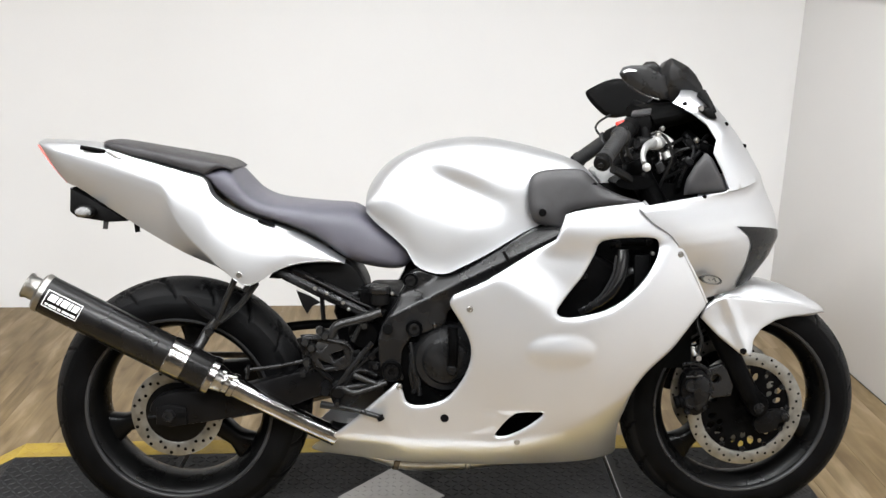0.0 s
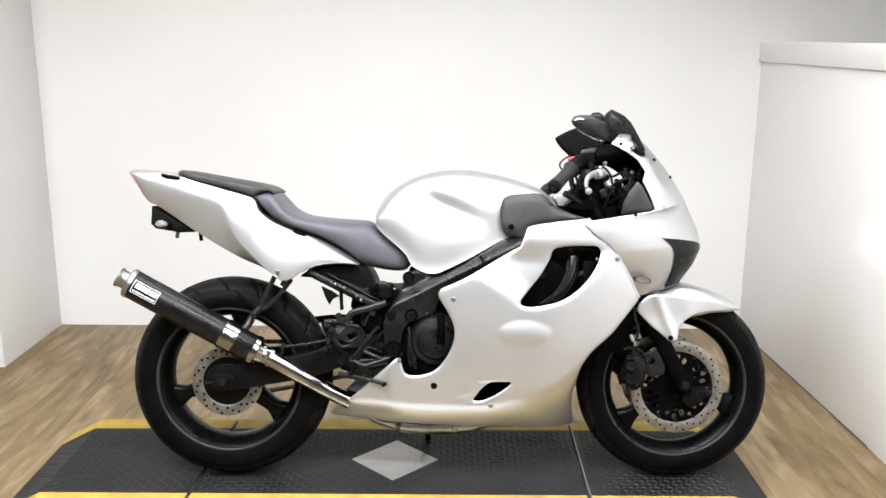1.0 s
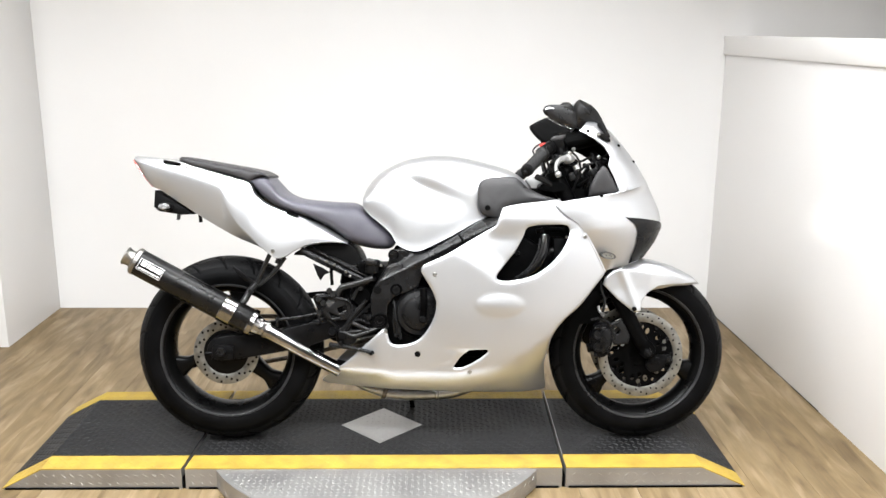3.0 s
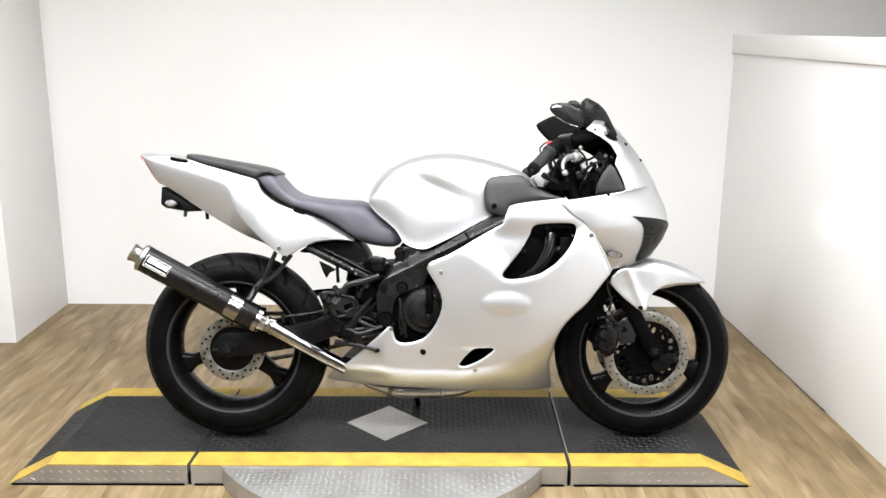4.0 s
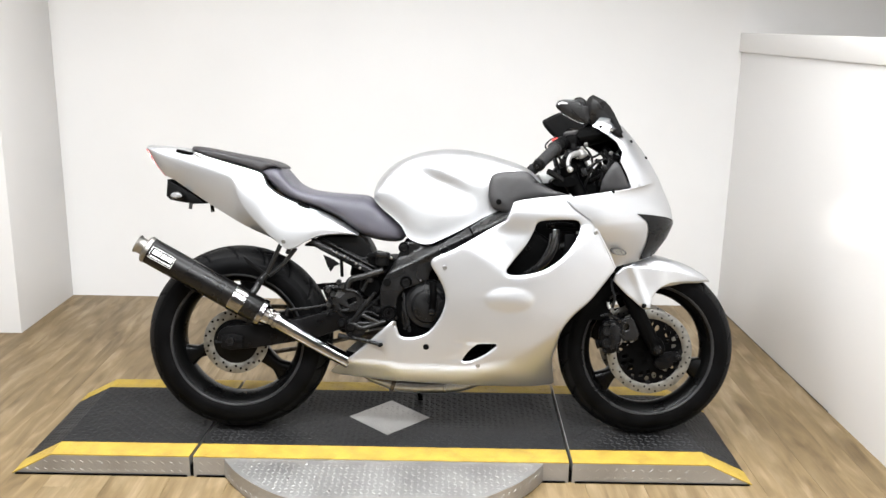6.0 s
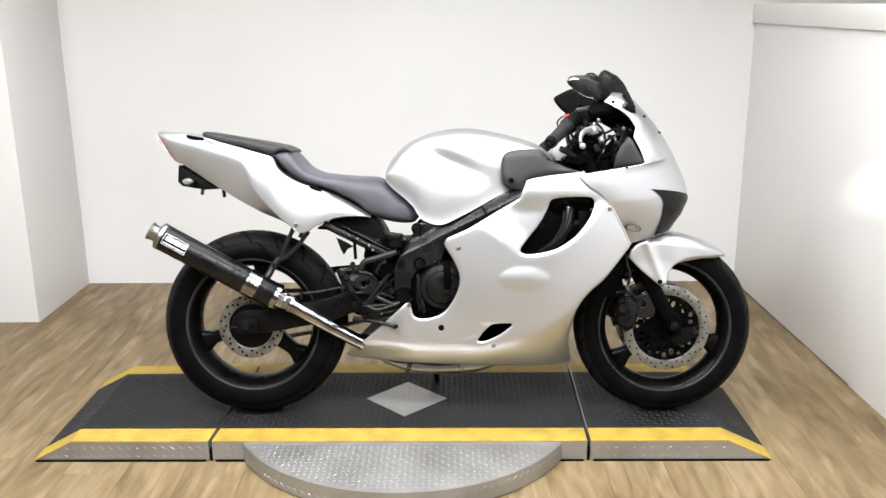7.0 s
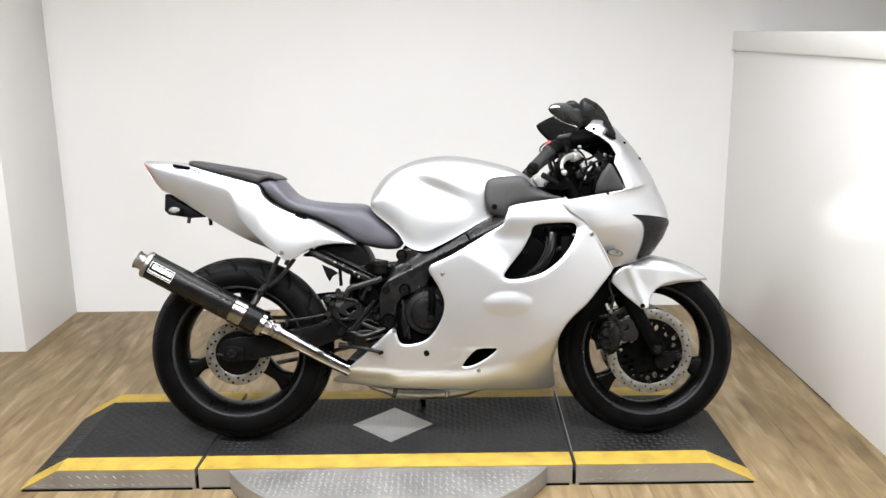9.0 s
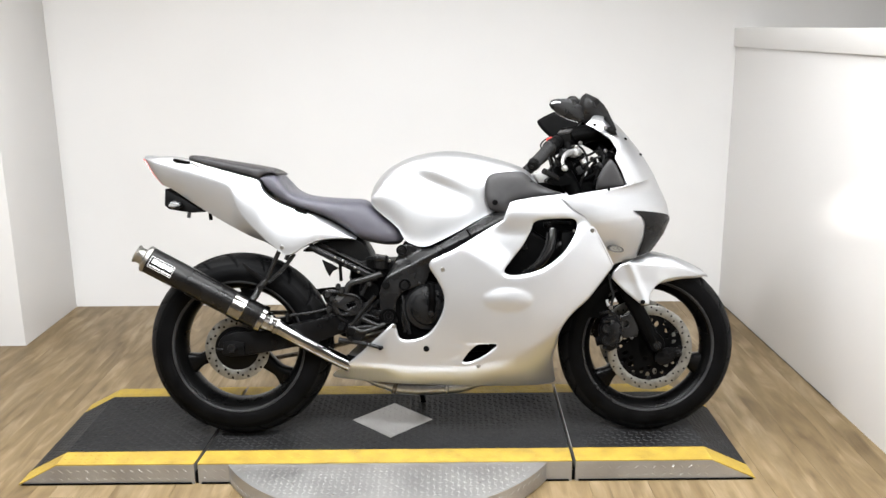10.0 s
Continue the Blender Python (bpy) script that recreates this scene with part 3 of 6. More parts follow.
        inlip = lambda x, y: (x - cx) ** 2 + (y - cy) ** 2 < (TABLE_R - 0.015) ** 2 and (y - edge) * s > 0.008
        lug_mesh("lip_tread", tread(cx - 0.56, cx + 0.56, min(edge, edge + s * 0.4), max(edge, edge + s * 0.4),
                                   lambda x, y: ((x, y, -0.003), (1, 0, 0), (0, 1, 0), (0, 0, 1)), inlip, 0.019), M_ALU, lip, (0.007, 0.0014, 0.0009))
        rimlugs = []
        for i, t in enumerate(np.arange(-a + 0.02, a - 0.02, 0.047)):
            for k in (0, 1):
                nrm = Vector((math.sin(t + k * 0.023), s * math.cos(t + k * 0.023), 0))
                tan = Vector((nrm.y, -nrm.x, 0))
                d = (tan * 0.75 + Vector((0, 0, 0.66)) * (1 if k else -1)).normalized()
                rimlugs.append((Vector((cx, cy, -0.022 - 0.024 * k)) + nrm * (TABLE_R + 0.0003), d, nrm.cross(d), nrm))
        lug_mesh("rim_tread", rimlugs, M_ALU, lip)
        for t in (-0.62, -0.32, 0.0, 0.32, 0.62):
            for rr in (0.5,):
                x, y = cx + rr * math.sin(t), cy + s * rr * math.cos(t)
                if (y - edge) * s > 0.012:
                    part("screw", lathe([(0, 0.0012), (0.005, 0.0008), (0.0065, -0.0005), (0, -0.001)], (x, y, -0.003), "z", 12, closed=False), M_STEEL, lip)
    return root


motorcycle_lift()


# ---- motorcycle ----
# x forward, right side at negative y, z up from the tyres' contact; it leans on its side stand
BIKE = new("motorcycle")
BIKE.matrix_world = pose(0, 0, 0.0045, -9, 0, 0)
tagged(BIKE, "silver sport motorcycle with black muffler leaning on its side stand", "motorcycle")
RX, RZ, FX, FZ = -0.694, 0.315, 0.695, 0.3     # axles


def fairing_width(x, z):
    """Half-width of the side fairing: barrel shape, tucked under along the belly, narrowing to the rear point."""
    w = 0.228 - 0.11 * ((x - 0.2) / 0.6) ** 2 - 0.05 * np.clip((z - 0.6) / 0.3, 0, 2) ** 2
    belly = smooth01((x + 0.22) / 0.3)
    w = w - (0.14 * belly + 0.05) * np.clip(0.56 + 0.1 * smooth01((x - 0.2) / 0.3) - z, 0, 1) ** 2
    # crease rising to the front; below it the panel tucks under, and again along the bottom
    soft = lambda d, k: (np.sqrt(d * d + k * k) + d) * 0.5
    crease = 0.264 + 0.13 * np.clip((x - 0.03) / 0.35, 0, 1.2) ** 2
    k = 0.019 - 0.009 * smooth01((x - 0.08) / 0.25)
    w = w - (0.6 - 0.16 * smooth01((x - 0.12) / 0.2)) * soft(crease - z, k) - 2.0 * soft(crease - z, k) ** 2 * (1 - 0.5 * smooth01((x - 0.1) / 0.25))
    # pressed oval pad with a ridge along its middle
    u, v = (x - 0.205) / 0.08, (z - 0.49) / 0.039
    w = w + 0.0065 * np.clip(1 - u * u - v * v, 0, 1) ** 0.75 * (1 - 0.3 * np.abs(v))
    # rear lobe kicks out behind the engine cover
    w = w + 0.012 * smooth01((-0.135 - x) / 0.06) * smooth01((z - 0.225) / 0.06)
    return w


def channel(poly, depth, reach):
    def f(x, z):
        d = np.where(inside(poly, x, z), edge_distance(poly, x, z), 0)
        return depth * smooth01(d / reach)
    return f


VENT = spline([(0.299, 0.74), (0.389, 0.747), (0.423, 0.743), (0.43, 0.721), (0.414, 0.679), (0.371, 0.625), (0.313, 0.586), (0.248, 0.57), (0.208, 0.569), (0.194, 0.582), (0.214, 0.61), (0.255, 0.661), (0.281, 0.708)], 4, True)
SLOT = np.array([(0.058, 0.286), (0.066, 0.298), (0.077, 0.314), (0.093, 0.331), (0.108, 0.342), (0.13, 0.3445), (0.167, 0.345), (0.171, 0.34), (0.163, 0.331), (0.142, 0.314), (0.117, 0.298), (0.088, 0.284), (0.068, 0.281)])
SCOOP = np.array([(0.205, 0.777), (0.389, 0.772), (0.461, 0.76), (0.472, 0.728), (0.443, 0.67), (0.389, 0.609), (0.326, 0.569), (0.244, 0.548), (0.19, 0.556), (0.14, 0.597), (0.075, 0.641), (-0.026, 0.674), (-0.151, 0.769), (0.03, 0.911), (0.173, 0.838)])
WEDGE = np.array([(-0.01, 0.352), (0.112, 0.353), (0.176, 0.35), (0.18, 0.337), (0.156, 0.312), (0.118, 0.287), (0.088, 0.272), (0.06, 0.271), (-0.05, 0.284), (0.015, 0.296), (0.052, 0.313), (0.058, 0.331)])
scoop = channel(SCOOP, 0.018, 0.085)
wedge = channel(WEDGE, 0.006, 0.02)


def side_fairing(side, name):
    seam = [(0.214, 0.8), (0.236, 0.807), (0.29, 0.816), (0.391, 0.826), (0.416, 0.8), (0.448, 0.782), (0.475, 0.764), (0.488, 0.733), (0.485, 0.708), (0.514, 0.655)]
    nose = [(0.548, 0.588), (0.506, 0.534), (0.466, 0.484), (0.412, 0.435), (0.379, 0.387)] + [(0.367, 0.333), (0.359, 0.291)] + [(0.365, 0.245)] + [(0.373, 0.207), (0.379, 0.188)]
    belly = [(0.375, 0.174), (0.215, 0.183), (0.025, 0.191), (-0.164, 0.198)] + [(-0.356, 0.207), (-0.378, 0.214)] + [(-0.372, 0.228), (-0.342, 0.25)] + [(-0.269, 0.314), (-0.213, 0.368), (-0.172, 0.406)]
    notch = [(-0.16, 0.41), (-0.153, 0.386), (-0.146, 0.364), (-0.128, 0.355), (-0.095, 0.358), (-0.058, 0.372), (-0.031, 0.4), (-0.01, 0.436), (0.001, 0.473), (0, 0.506), (-0.015, 0.543), (-0.036, 0.578), (-0.047, 0.6), (-0.038, 0.618)]
    edge = seam + [tuple(q) for q in spline(nose, 4)] + belly + [tuple(q) for q in spline(notch, 4)] + [(0.028, 0.648), (0.118, 0.7), (0.193, 0.744)]
    d = lambda x, z: fairing_width(x, z) - scoop(x, z) - wedge(x, z)
    return part(name, shell(edge, d, (VENT, SLOT), side, 0.0035, 0.0085, lambda x, z: 0.0005 + 0.0042 * smooth01((z - 0.2) / 0.06) - 0.0035 * smooth01((x - 0.36) / 0.06) * smooth01((z - 0.64) / 0.06) - 0.0041 * np.exp(-((x - SLOT[:, 0].mean()) / 0.09) ** 4 - ((z - SLOT[:, 1].mean()) / 0.05) ** 4), 0.013), M_PAINT, BIKE, "silver side fairing with an air vent", angle=50)


fairing = side_fairing(-1, "side_fairing")
side_fairing(1, "side_fairing")


def on_fairing(p):
    """A point on the right fairing's surface from its place in the side plane."""
    x, z = np.array([p[0]]), np.array([p[1]])
    return (p[0], -float((fairing_width(x, z) - scoop(x, z) - wedge(x, z))[0]), p[1])


seam = [on_fairing(p) for p in ((0.392, 0.826), (0.416, 0.802), (0.449, 0.783), (0.476, 0.764), (0.489, 0.734), (0.487, 0.708), (0.514, 0.657), (0.546, 0.592))]
part("seam_flange", sweep([(x, y + 0.0085, z) for x, y, z in seam], 0.0065, 8, 5), M_PAINT, fairing)
for p in [(-0.002, 0.588), (0.111, 0.269), (-0.162, 0.401), (0.412, 0.797), (0.479, 0.708)]:
    bolt(fairing, *on_fairing(p), 0.0075)
for p in [(-0.057, 0.328)]:
    c = on_fairing(p)
    part("rubber_plug", lathe([(0, -0.002), (0.0085, -0.002), (0.0105, 0.001), (0.0105, 0.006), (0, 0.006)], c, n=20, closed=False), M_LINING, fairing, "black rubber plug")

# vent and slot linings, behind the openings
for side in (-1, 1):
    vb = block(0.1, 0.56, min(side * 0.05, side * 0.056), max(side * 0.05, side * 0.056), 0.4, 0.86, 0.002)
    part("vent_backing", vb, M_LINING, BIKE, "black duct behind the vent")
strut = part("frame_strut", sweep([(0.358, -0.15, 0.712), (0.357, -0.155, 0.687), (0.35, -0.157, 0.65), (0.33, -0.155, 0.611), (0.302, -0.15, 0.585), (0.262, -0.14, 0.562)], [0.016, 0.018, 0.019, 0.018, 0.015, 0.012], 14, flat=0.7), M_STRUT, BIKE, "glossy black curved frame strut")
# thin paler tube that stands for the strut's glossy highlight
part("strut_glint", sweep([(0.339, -0.164, 0.7), (0.334, -0.166, 0.665), (0.325, -0.166, 0.64), (0.304, -0.163, 0.605), (0.268, -0.152, 0.57)], 0.0028, 8), M_FLANGE, strut, "pale line for the strut's highlight")
part("cross_bar", sweep([(0.225, -0.12, 0.597), (0.271, -0.12, 0.603), (0.315, -0.12, 0.611)], 0.007, 10), M_SPAR, BIKE)
part("coil_bracket", slab([(0.28, 0.646), (0.262, 0.632), (0.24, 0.6), (0.298, 0.606)], -0.112, -0.1, 0.002), M_SPAR, BIKE)
part("radiator_hose", sweep([(0.205, -0.125, 0.563), (0.249, -0.12, 0.577), (0.3, -0.12, 0.588), (0.374, -0.12, 0.62)], 0.013), M_CASE, BIKE)
part("vent_stay", sweep([(0.358, -0.13, 0.643), (0.384, -0.14, 0.661), (0.418, -0.14, 0.674)], [0.006, 0.009, 0.006], 10, flat=0.6), M_FLANGE, BIKE)
bolt(BIKE, 0.428, -0.15, 0.703, 0.005, M_STEEL, "stay_bolt")
part("radiator", block(0.385, 0.425, -0.15, 0.15, 0.42, 0.7, 0.006), M_ENGINE, BIKE, "black finned radiator")
for c in [(0.346, -0.15, 0.725), (0.421, -0.14, 0.727), (0.269, -0.15, 0.651)]:
    bolt(BIKE, *c, 0.009, M_CAST)
part("vent_bracket", sweep([(0.329, -0.14, 0.721), (0.371, -0.14, 0.728), (0.428, -0.13, 0.723)], 0.009), M_ENGINE, BIKE)

# ---- upper cowl and screen: slanted sections from the centre line to the rear edge ----
FRONT_LINE = [(0.71, 0.626), (0.75, 0.683), (0.769, 0.729), (0.767, 0.758), (0.76, 0.787), (0.75, 0.811), (0.738, 0.836), (0.715, 0.882), (0.681, 0.938), (0.65, 0.982), (0.623, 1.013), (0.588, 1.052), (0.555, 1.078), (0.536, 1.088), (0.522, 1.09), (0.509, 1.09)]
REAR_LINE = [(0.541, 0.587), (0.503, 0.65), (0.474, 0.704), (0.474, 0.728), (0.456, 0.752), (0.412, 0.781), (0.379, 0.814)] + [(x, z) for x, y, z in [(0.597, -0.168, 0.848), (0.58, -0.162, 0.895), (0.559, -0.157, 0.936), (0.567, -0.15, 0.965), (0.546, -0.142, 1), (0.512, -0.137, 1.026), (0.488, -0.13, 1.039), (0.475, -0.125, 1.045), (0.469, -0.12, 1.049)]]
HALF_W = [0.13, 0.165, 0.19, 0.198, 0.202, 0.204, 0.202, 0.168, 0.162, 0.157, 0.15, 0.142, 0.137, 0.13, 0.125, 0.12]


def cowl_point(v, f, out=0.0):
    """v: row, f: angle from the centre line (0) to the rear edge (1, and -1 on the right side)."""
    i = min(int(v), len(HALF_W) - 2)
    k = v - i
    k = min(max(k, 0), 1)
    fr = np.array(FRONT_LINE[i]) * (1 - k) + np.array(FRONT_LINE[i + 1]) * k
    rr = np.array(REAR_LINE[i]) * (1 - k) + np.array(REAR_LINE[i + 1]) * k
    w = HALF_W[i] * (1 - k) + HALF_W[i + 1] * k
    t = abs(f) * math.pi / 2
    c = math.cos(t)
    x, z = rr + (fr - rr) * c
    y = math.copysign(w * math.sin(t) ** 0.95, f)
    return (x + out * math.cos(t), y + out * math.sin(t) * math.copysign(1, f), z + out * 0.3)


rows = []
for i in range(len(HALF_W) - 1):
    for k in range(3):
        rows.append([cowl_point(i + k / 3, f) for f in np.linspace(-1, 1, 61)])
rows.append([cowl_point(len(HALF_W) - 1, f) for f in np.linspace(-1, 1, 61)])
bm, _ = grid(rows)
bmesh.ops.recalc_face_normals(bm, faces=bm.faces)
cowl = part("upper_cowl", bm, M_PAINT, BIKE, "silver nose cowl with a painted screen", angle=60)
inner = [[cowl_point(i + k / 2, f * 0.995, -0.004) for f in np.linspace(-1, 1, 41)] for i in range(7, len(HALF_W) - 1) for k in range(2)]
bm, _ = grid(inner)
bmesh.ops.recalc_face_normals(bm, faces=bm.faces)
part("screen_lining", bm, M_LINING, cowl, "black inside of the screen", angle=60)
# rounded lip along the opening
for s in (-1, 1):
    lip = [cowl_point(v, s, 0.0) for v in np.linspace(2.6, 12.7, 64)]
    part("edge_lip", sweep(lip, [0.0009] * 22 + [0.0024] * 42, 8, 1), M_PAINT if s < 0 else M_LINING, cowl)
for s in (-1, 1):
    rows = []
    for a in np.linspace(0, 1, 14):
        f1 = 0.61 - 0.06 * math.sin(a * math.pi) + 0.05 * a
        rows.append([cowl_point((2.0 + 1.9 * b) * a + 0.05, s * max(b * f1, 0.015), 0.003) for b in np.linspace(0, 1, 12)])
    bm, _ = grid(rows)
    bmesh.ops.recalc_face_normals(bm, faces=bm.faces)
    part("headlight", bm, M_CASE, cowl, "blacked-out headlight", angle=60)
for p in ((10.15, -0.58), (8.4, -0.36), (13.0, -0.9), (6.6, -0.93)):
    c = cowl_point(*p, 0.001)
    part("screen_screw", lathe([(0, -0.002), (0.004, -0.002), (0.0055, 0.001), (0, 0.004)], c, n=10, closed=False), M_LINING, cowl)
# oval emblem, plain
em = (0.557, -0.176, 0.646)
part("emblem", lathe([(0.0, -0.006), (0.0155, -0.006), (0.0175, -0.004), (0.0175, 0.004), (0, 0.004)], (0, 0, 0), n=32, closed=False), M_DISC, cowl, "silver oval emblem").matrix_local = Matrix.Translation(em) @ pose(0, 0, 0, 0, 12, 8) @ Matrix.Diagonal((1.5, 1, 0.6, 1))
for k, (u, v, a) in enumerate(((-0.006, 0.0, 40), (0.004, 0.002, -30), (0.009, -0.002, 60))):
    part("emblem_mark", block(-0.004, 0.004, -0.008, -0.0062, -0.0009, 0.0009), M_DARKPRINT, cowl, "dark emblem mark").matrix_local = Matrix.Translation(em) @ pose(u, 0, v, 0, a, 8)
part("emblem_ring", lathe([(0.0142, -0.0068), (0.0176, -0.0072), (0.0185, 0.002), (0.0142, 0.002)], (0, 0, 0), n=36), M_DARKPRINT, cowl, "dark oval emblem ring").matrix_local = Matrix.Translation(em) @ pose(0, 0, 0, 0, 12, 8) @ Matrix.Diagonal((1.5, 1, 0.6, 1))

# cockpit inner panels
for side in (-1, 1):
    edge = [(0.5, 0.838), (0.597, 0.846), (0.584, 0.874), (0.558, 0.925), (0.543, 0.936), (0.522, 0.907), (0.504, 0.871)]
    part("inner_panel", shell(edge, lambda x, z: 0.17 - 0.25 * np.clip(0.62 - x, 0, 1) + 0 * z, (), side, 0.003, 0.012, 0.006, 0.02), M_GREYPL, BIKE, "dark grey cockpit panel")
part("cowl_stay", sweep([(0.504, 0.03, 0.82), (0.532, 0.05, 0.887), (0.587, 0.03, 0.941), (0.61, 0, 0.979)], 0.009), M_ENGINE, BIKE)
dash = (0.475, 0, 1.011)
part("instrument_panel", rings([[(dash[0] - 0.05 + 0.11 * k - 0.02 * math.sin(a), 0.12 * (1 - 0.1 * k) * math.cos(a), dash[2] + 0.02 * k + 0.034 * (1 - 0.3 * k) * math.sin(a)) for a in np.linspace(0, math.tau, 28, endpoint=False)]
                                for k in (0, 0.1, 0.4, 0.8, 1.0)]), M_LINING, BIKE, "black instrument panel")
part("cockpit_lining", slab(spline([(0.461, 1.053), (0.518, 1.041), (0.578, 1.005), (0.608, 0.977), (0.604, 0.942), (0.573, 0.922), (0.557, 0.938), (0.529, 0.966), (0.489, 0.988), (0.461, 0.998)], 3, True), 0.075, 0.1, 0.004), M_LINING, BIKE, "black lining under the screen")
part("wire_loom", sweep([(0.5, -0.04, 0.827), (0.517, -0.05, 0.865), (0.534, -0.06, 0.907), (0.564, -0.08, 0.944)], [0.014, 0.016, 0.016, 0.012], 10), M_ENGINE, BIKE)
part("hose", sweep([(0.506, -0.07, 0.851), (0.516, -0.08, 0.892), (0.536, -0.09, 0.922), (0.556, -0.1, 0.951)], 0.005, 8), M_CAST, BIKE)
part("connector", block(-0.012, 0.012, -0.01, 0.01, -0.008, 0.008, 0.003), M_CAST, BIKE).matrix_local = Matrix.Translation((0.521, -0.09, 0.914)) @ pose(0, 0, 0, 0, 40, 0)
part("panel_stay", sweep([(0.524, -0.05, 0.978), (0.547, -0.08, 0.953), (0.564, -0.12, 0.94)], 0.012, 10), M_ENGINE, BIKE)

# ---- grey side covers under the tank's front ----
for side in (-1, 1):
    edge = spline([(0.142, 0.87), (0.153, 0.886), (0.182, 0.895), (0.253, 0.898), (0.277, 0.885), (0.301, 0.863), (0.345, 0.84), (0.395, 0.823), (0.327, 0.814), (0.262, 0.806), (0.23, 0.793), (0.219, 0.76), (0.186, 0.765), (0.156, 0.773), (0.143, 0.796), (0.138, 0.833)], 4, True)
    cover = part("side_cover", shell(edge, lambda x, z: 0.142 + 0.04 * np.clip((x - 0.2) / 0.2, 0, 1) - 0.12 * np.clip(z - 0.8, 0, 1), (), side, 0.003, 0.009, 0.012, 0.025), M_GREYPL, BIKE, "dark grey plastic side cover")
    if side < 0:
        for c in [(0.17, -0.143, 0.798), (0.287, -0.146, 0.859)]:
            part("cover_plug", lathe([(0, -0.003), (0.007, -0.003), (0.009, 0), (0.009, 0.006), (0, 0.006)], c, n=18, closed=False), M_LINING, cover)


# ---- bodies lofted along x ----
def profile(pts):
    a = spline(sorted(pts), 8)
    return lambda x: float(np.interp(x, a[:, 0], a[:, 1]))


def lofted(xs, top, low, half, power=2.6, n=40, tweak=None):
    """Super-ellipse sections; power above 2 makes them boxier."""
    rows = []
    for x in xs:
        zt, zb, w = top(x), low(x), half(x)
        row = []
        for k in range(n):
            a = k * math.tau / n
            c, s = math.cos(a), math.sin(a)
            y = w * math.copysign(abs(c) ** (2 / power), c)
            z = (zt + zb) / 2 + (zt - zb) / 2 * math.copysign(abs(s) ** (2 / power), s)
            row.append(tweak(x, y, z) if tweak else (x, y, z))
        rows.append(row)
    return rings(rows)


# fuel tank
t_top = profile([(-0.242, 0.811), (-0.236, 0.841), (-0.22, 0.87), (-0.193, 0.902), (-0.154, 0.928), (-0.097, 0.952), (-0.025, 0.966), (0.042, 0.968), (0.108, 0.958), (0.184, 0.94), (0.25, 0.919), (0.289, 0.897), (0.317, 0.867)])
t_low = profile([(-0.239, 0.795), (-0.215, 0.769), (-0.175, 0.737), (-0.142, 0.705), (-0.127, 0.676), (-0.092, 0.657), (-0.055, 0.653), (-0.023, 0.665), (0.048, 0.7), (0.141, 0.751), (0.215, 0.78), (0.311, 0.826)])
t_half = profile([(-0.27, 0.02), (-0.262, 0.07), (-0.24, 0.105), (-0.18, 0.13), (-0.08, 0.142), (0.05, 0.138), (0.15, 0.12), (0.25, 0.1), (0.31, 0.08), (0.345, 0.06)])
x0, x1 = -0.24, 0.317


def knee(x, y, z):
    """Knee recess low at the back, and a soft shoulder line."""
    d = math.exp(-((x + 0.16) / 0.09) ** 2 - ((z - 0.69) / 0.07) ** 2)
    e = math.exp(-((z - (0.862 - 0.4 * (x + 0.046))) / 0.04) ** 2) * math.exp(-((x + 0.055) / 0.12) ** 2)
    return (x, y * (1 - 0.025 * d - 0.26 * e) * (1 + 0.7 * (0.72 - z)), z)


xs = x0 + (x1 - x0) * (0.5 - 0.5 * np.cos(np.linspace(0.12, math.pi - 0.1, 72)))


def tank_section(x):
    """Straight flanks with a small lip at the seam, rounded shoulders and crown."""
    zt, zb, w = t_top(x), t_low(x), t_half(x)
    zm = zb + 0.42 * (zt - zb)
    half = [(w * 0.7, zb), (w * 0.9, zb + 0.001), (w * 0.955, zb + 0.003), (w * 0.95, zb + 0.012)]
    half += [(w * (0.945 + 0.055 * math.sin(k * math.pi / 2)), zb + 0.012 + (zm - zb - 0.012) * k) for k in (0.25, 0.5, 0.75, 1.0)]
    for k in range(1, 25):
        a = k / 24 * math.pi / 2
        half.append((w * math.cos(a) ** 0.82, zm + (zt - zm) * math.sin(a) ** 0.9))
    pts = [(-y, z) for y, z in half] + [(y, z) for y, z in half[-2::-1]]
    return [knee(x, y, z) for y, z in pts]


part("fuel_tank", rings([tank_section(x) for x in xs]), M_PAINT, BIKE, "silver painted fuel tank", angle=60)
part("fuel_cap", lathe([(0, 0.02), (0.03, 0.02), (0.034, 0.016), (0.034, 0), (0, 0)], (0.09, 0, 0.928), "z", 32, closed=False), M_STEEL, BIKE)

# seats
s_top = profile([(-0.62, 0.872), (-0.598, 0.891), (-0.575, 0.901), (-0.552, 0.897), (-0.53, 0.873), (-0.501, 0.842), (-0.451, 0.821), (-0.352, 0.811), (-0.275, 0.807), (-0.247, 0.795), (-0.215, 0.768), (-0.161, 0.725), (-0.131, 0.694)])
s_low = profile([(-0.599, 0.876), (-0.576, 0.839), (-0.54, 0.809), (-0.489, 0.786), (-0.415, 0.762), (-0.345, 0.726), (-0.296, 0.688), (-0.259, 0.667), (-0.194, 0.654), (-0.148, 0.657), (-0.131, 0.676)])
xa, xb = -0.606, -0.134
s_half = profile([(xa, 0.105), (xa + 0.05, 0.125), (xa + 0.15, 0.14), (xa + 0.3, 0.13), (xb - 0.12, 0.115), (xb - 0.03, 0.1), (xb, 0.07)])
seat = part("rider_seat", lofted(np.linspace(xa, xb, 48), s_top, s_low, s_half, 3.2, 44), M_SEAT, BIKE, "black vinyl rider seat", angle=60)
part("seat_bumper", block(-0.02, 0.02, -0.004, 0.004, -0.004, 0.004, 0.002), M_LINING, seat).matrix_local = Matrix.Translation((-0.464, -0.135, 0.775)) @ pose(0, 0, 0, 0, 18, 0)
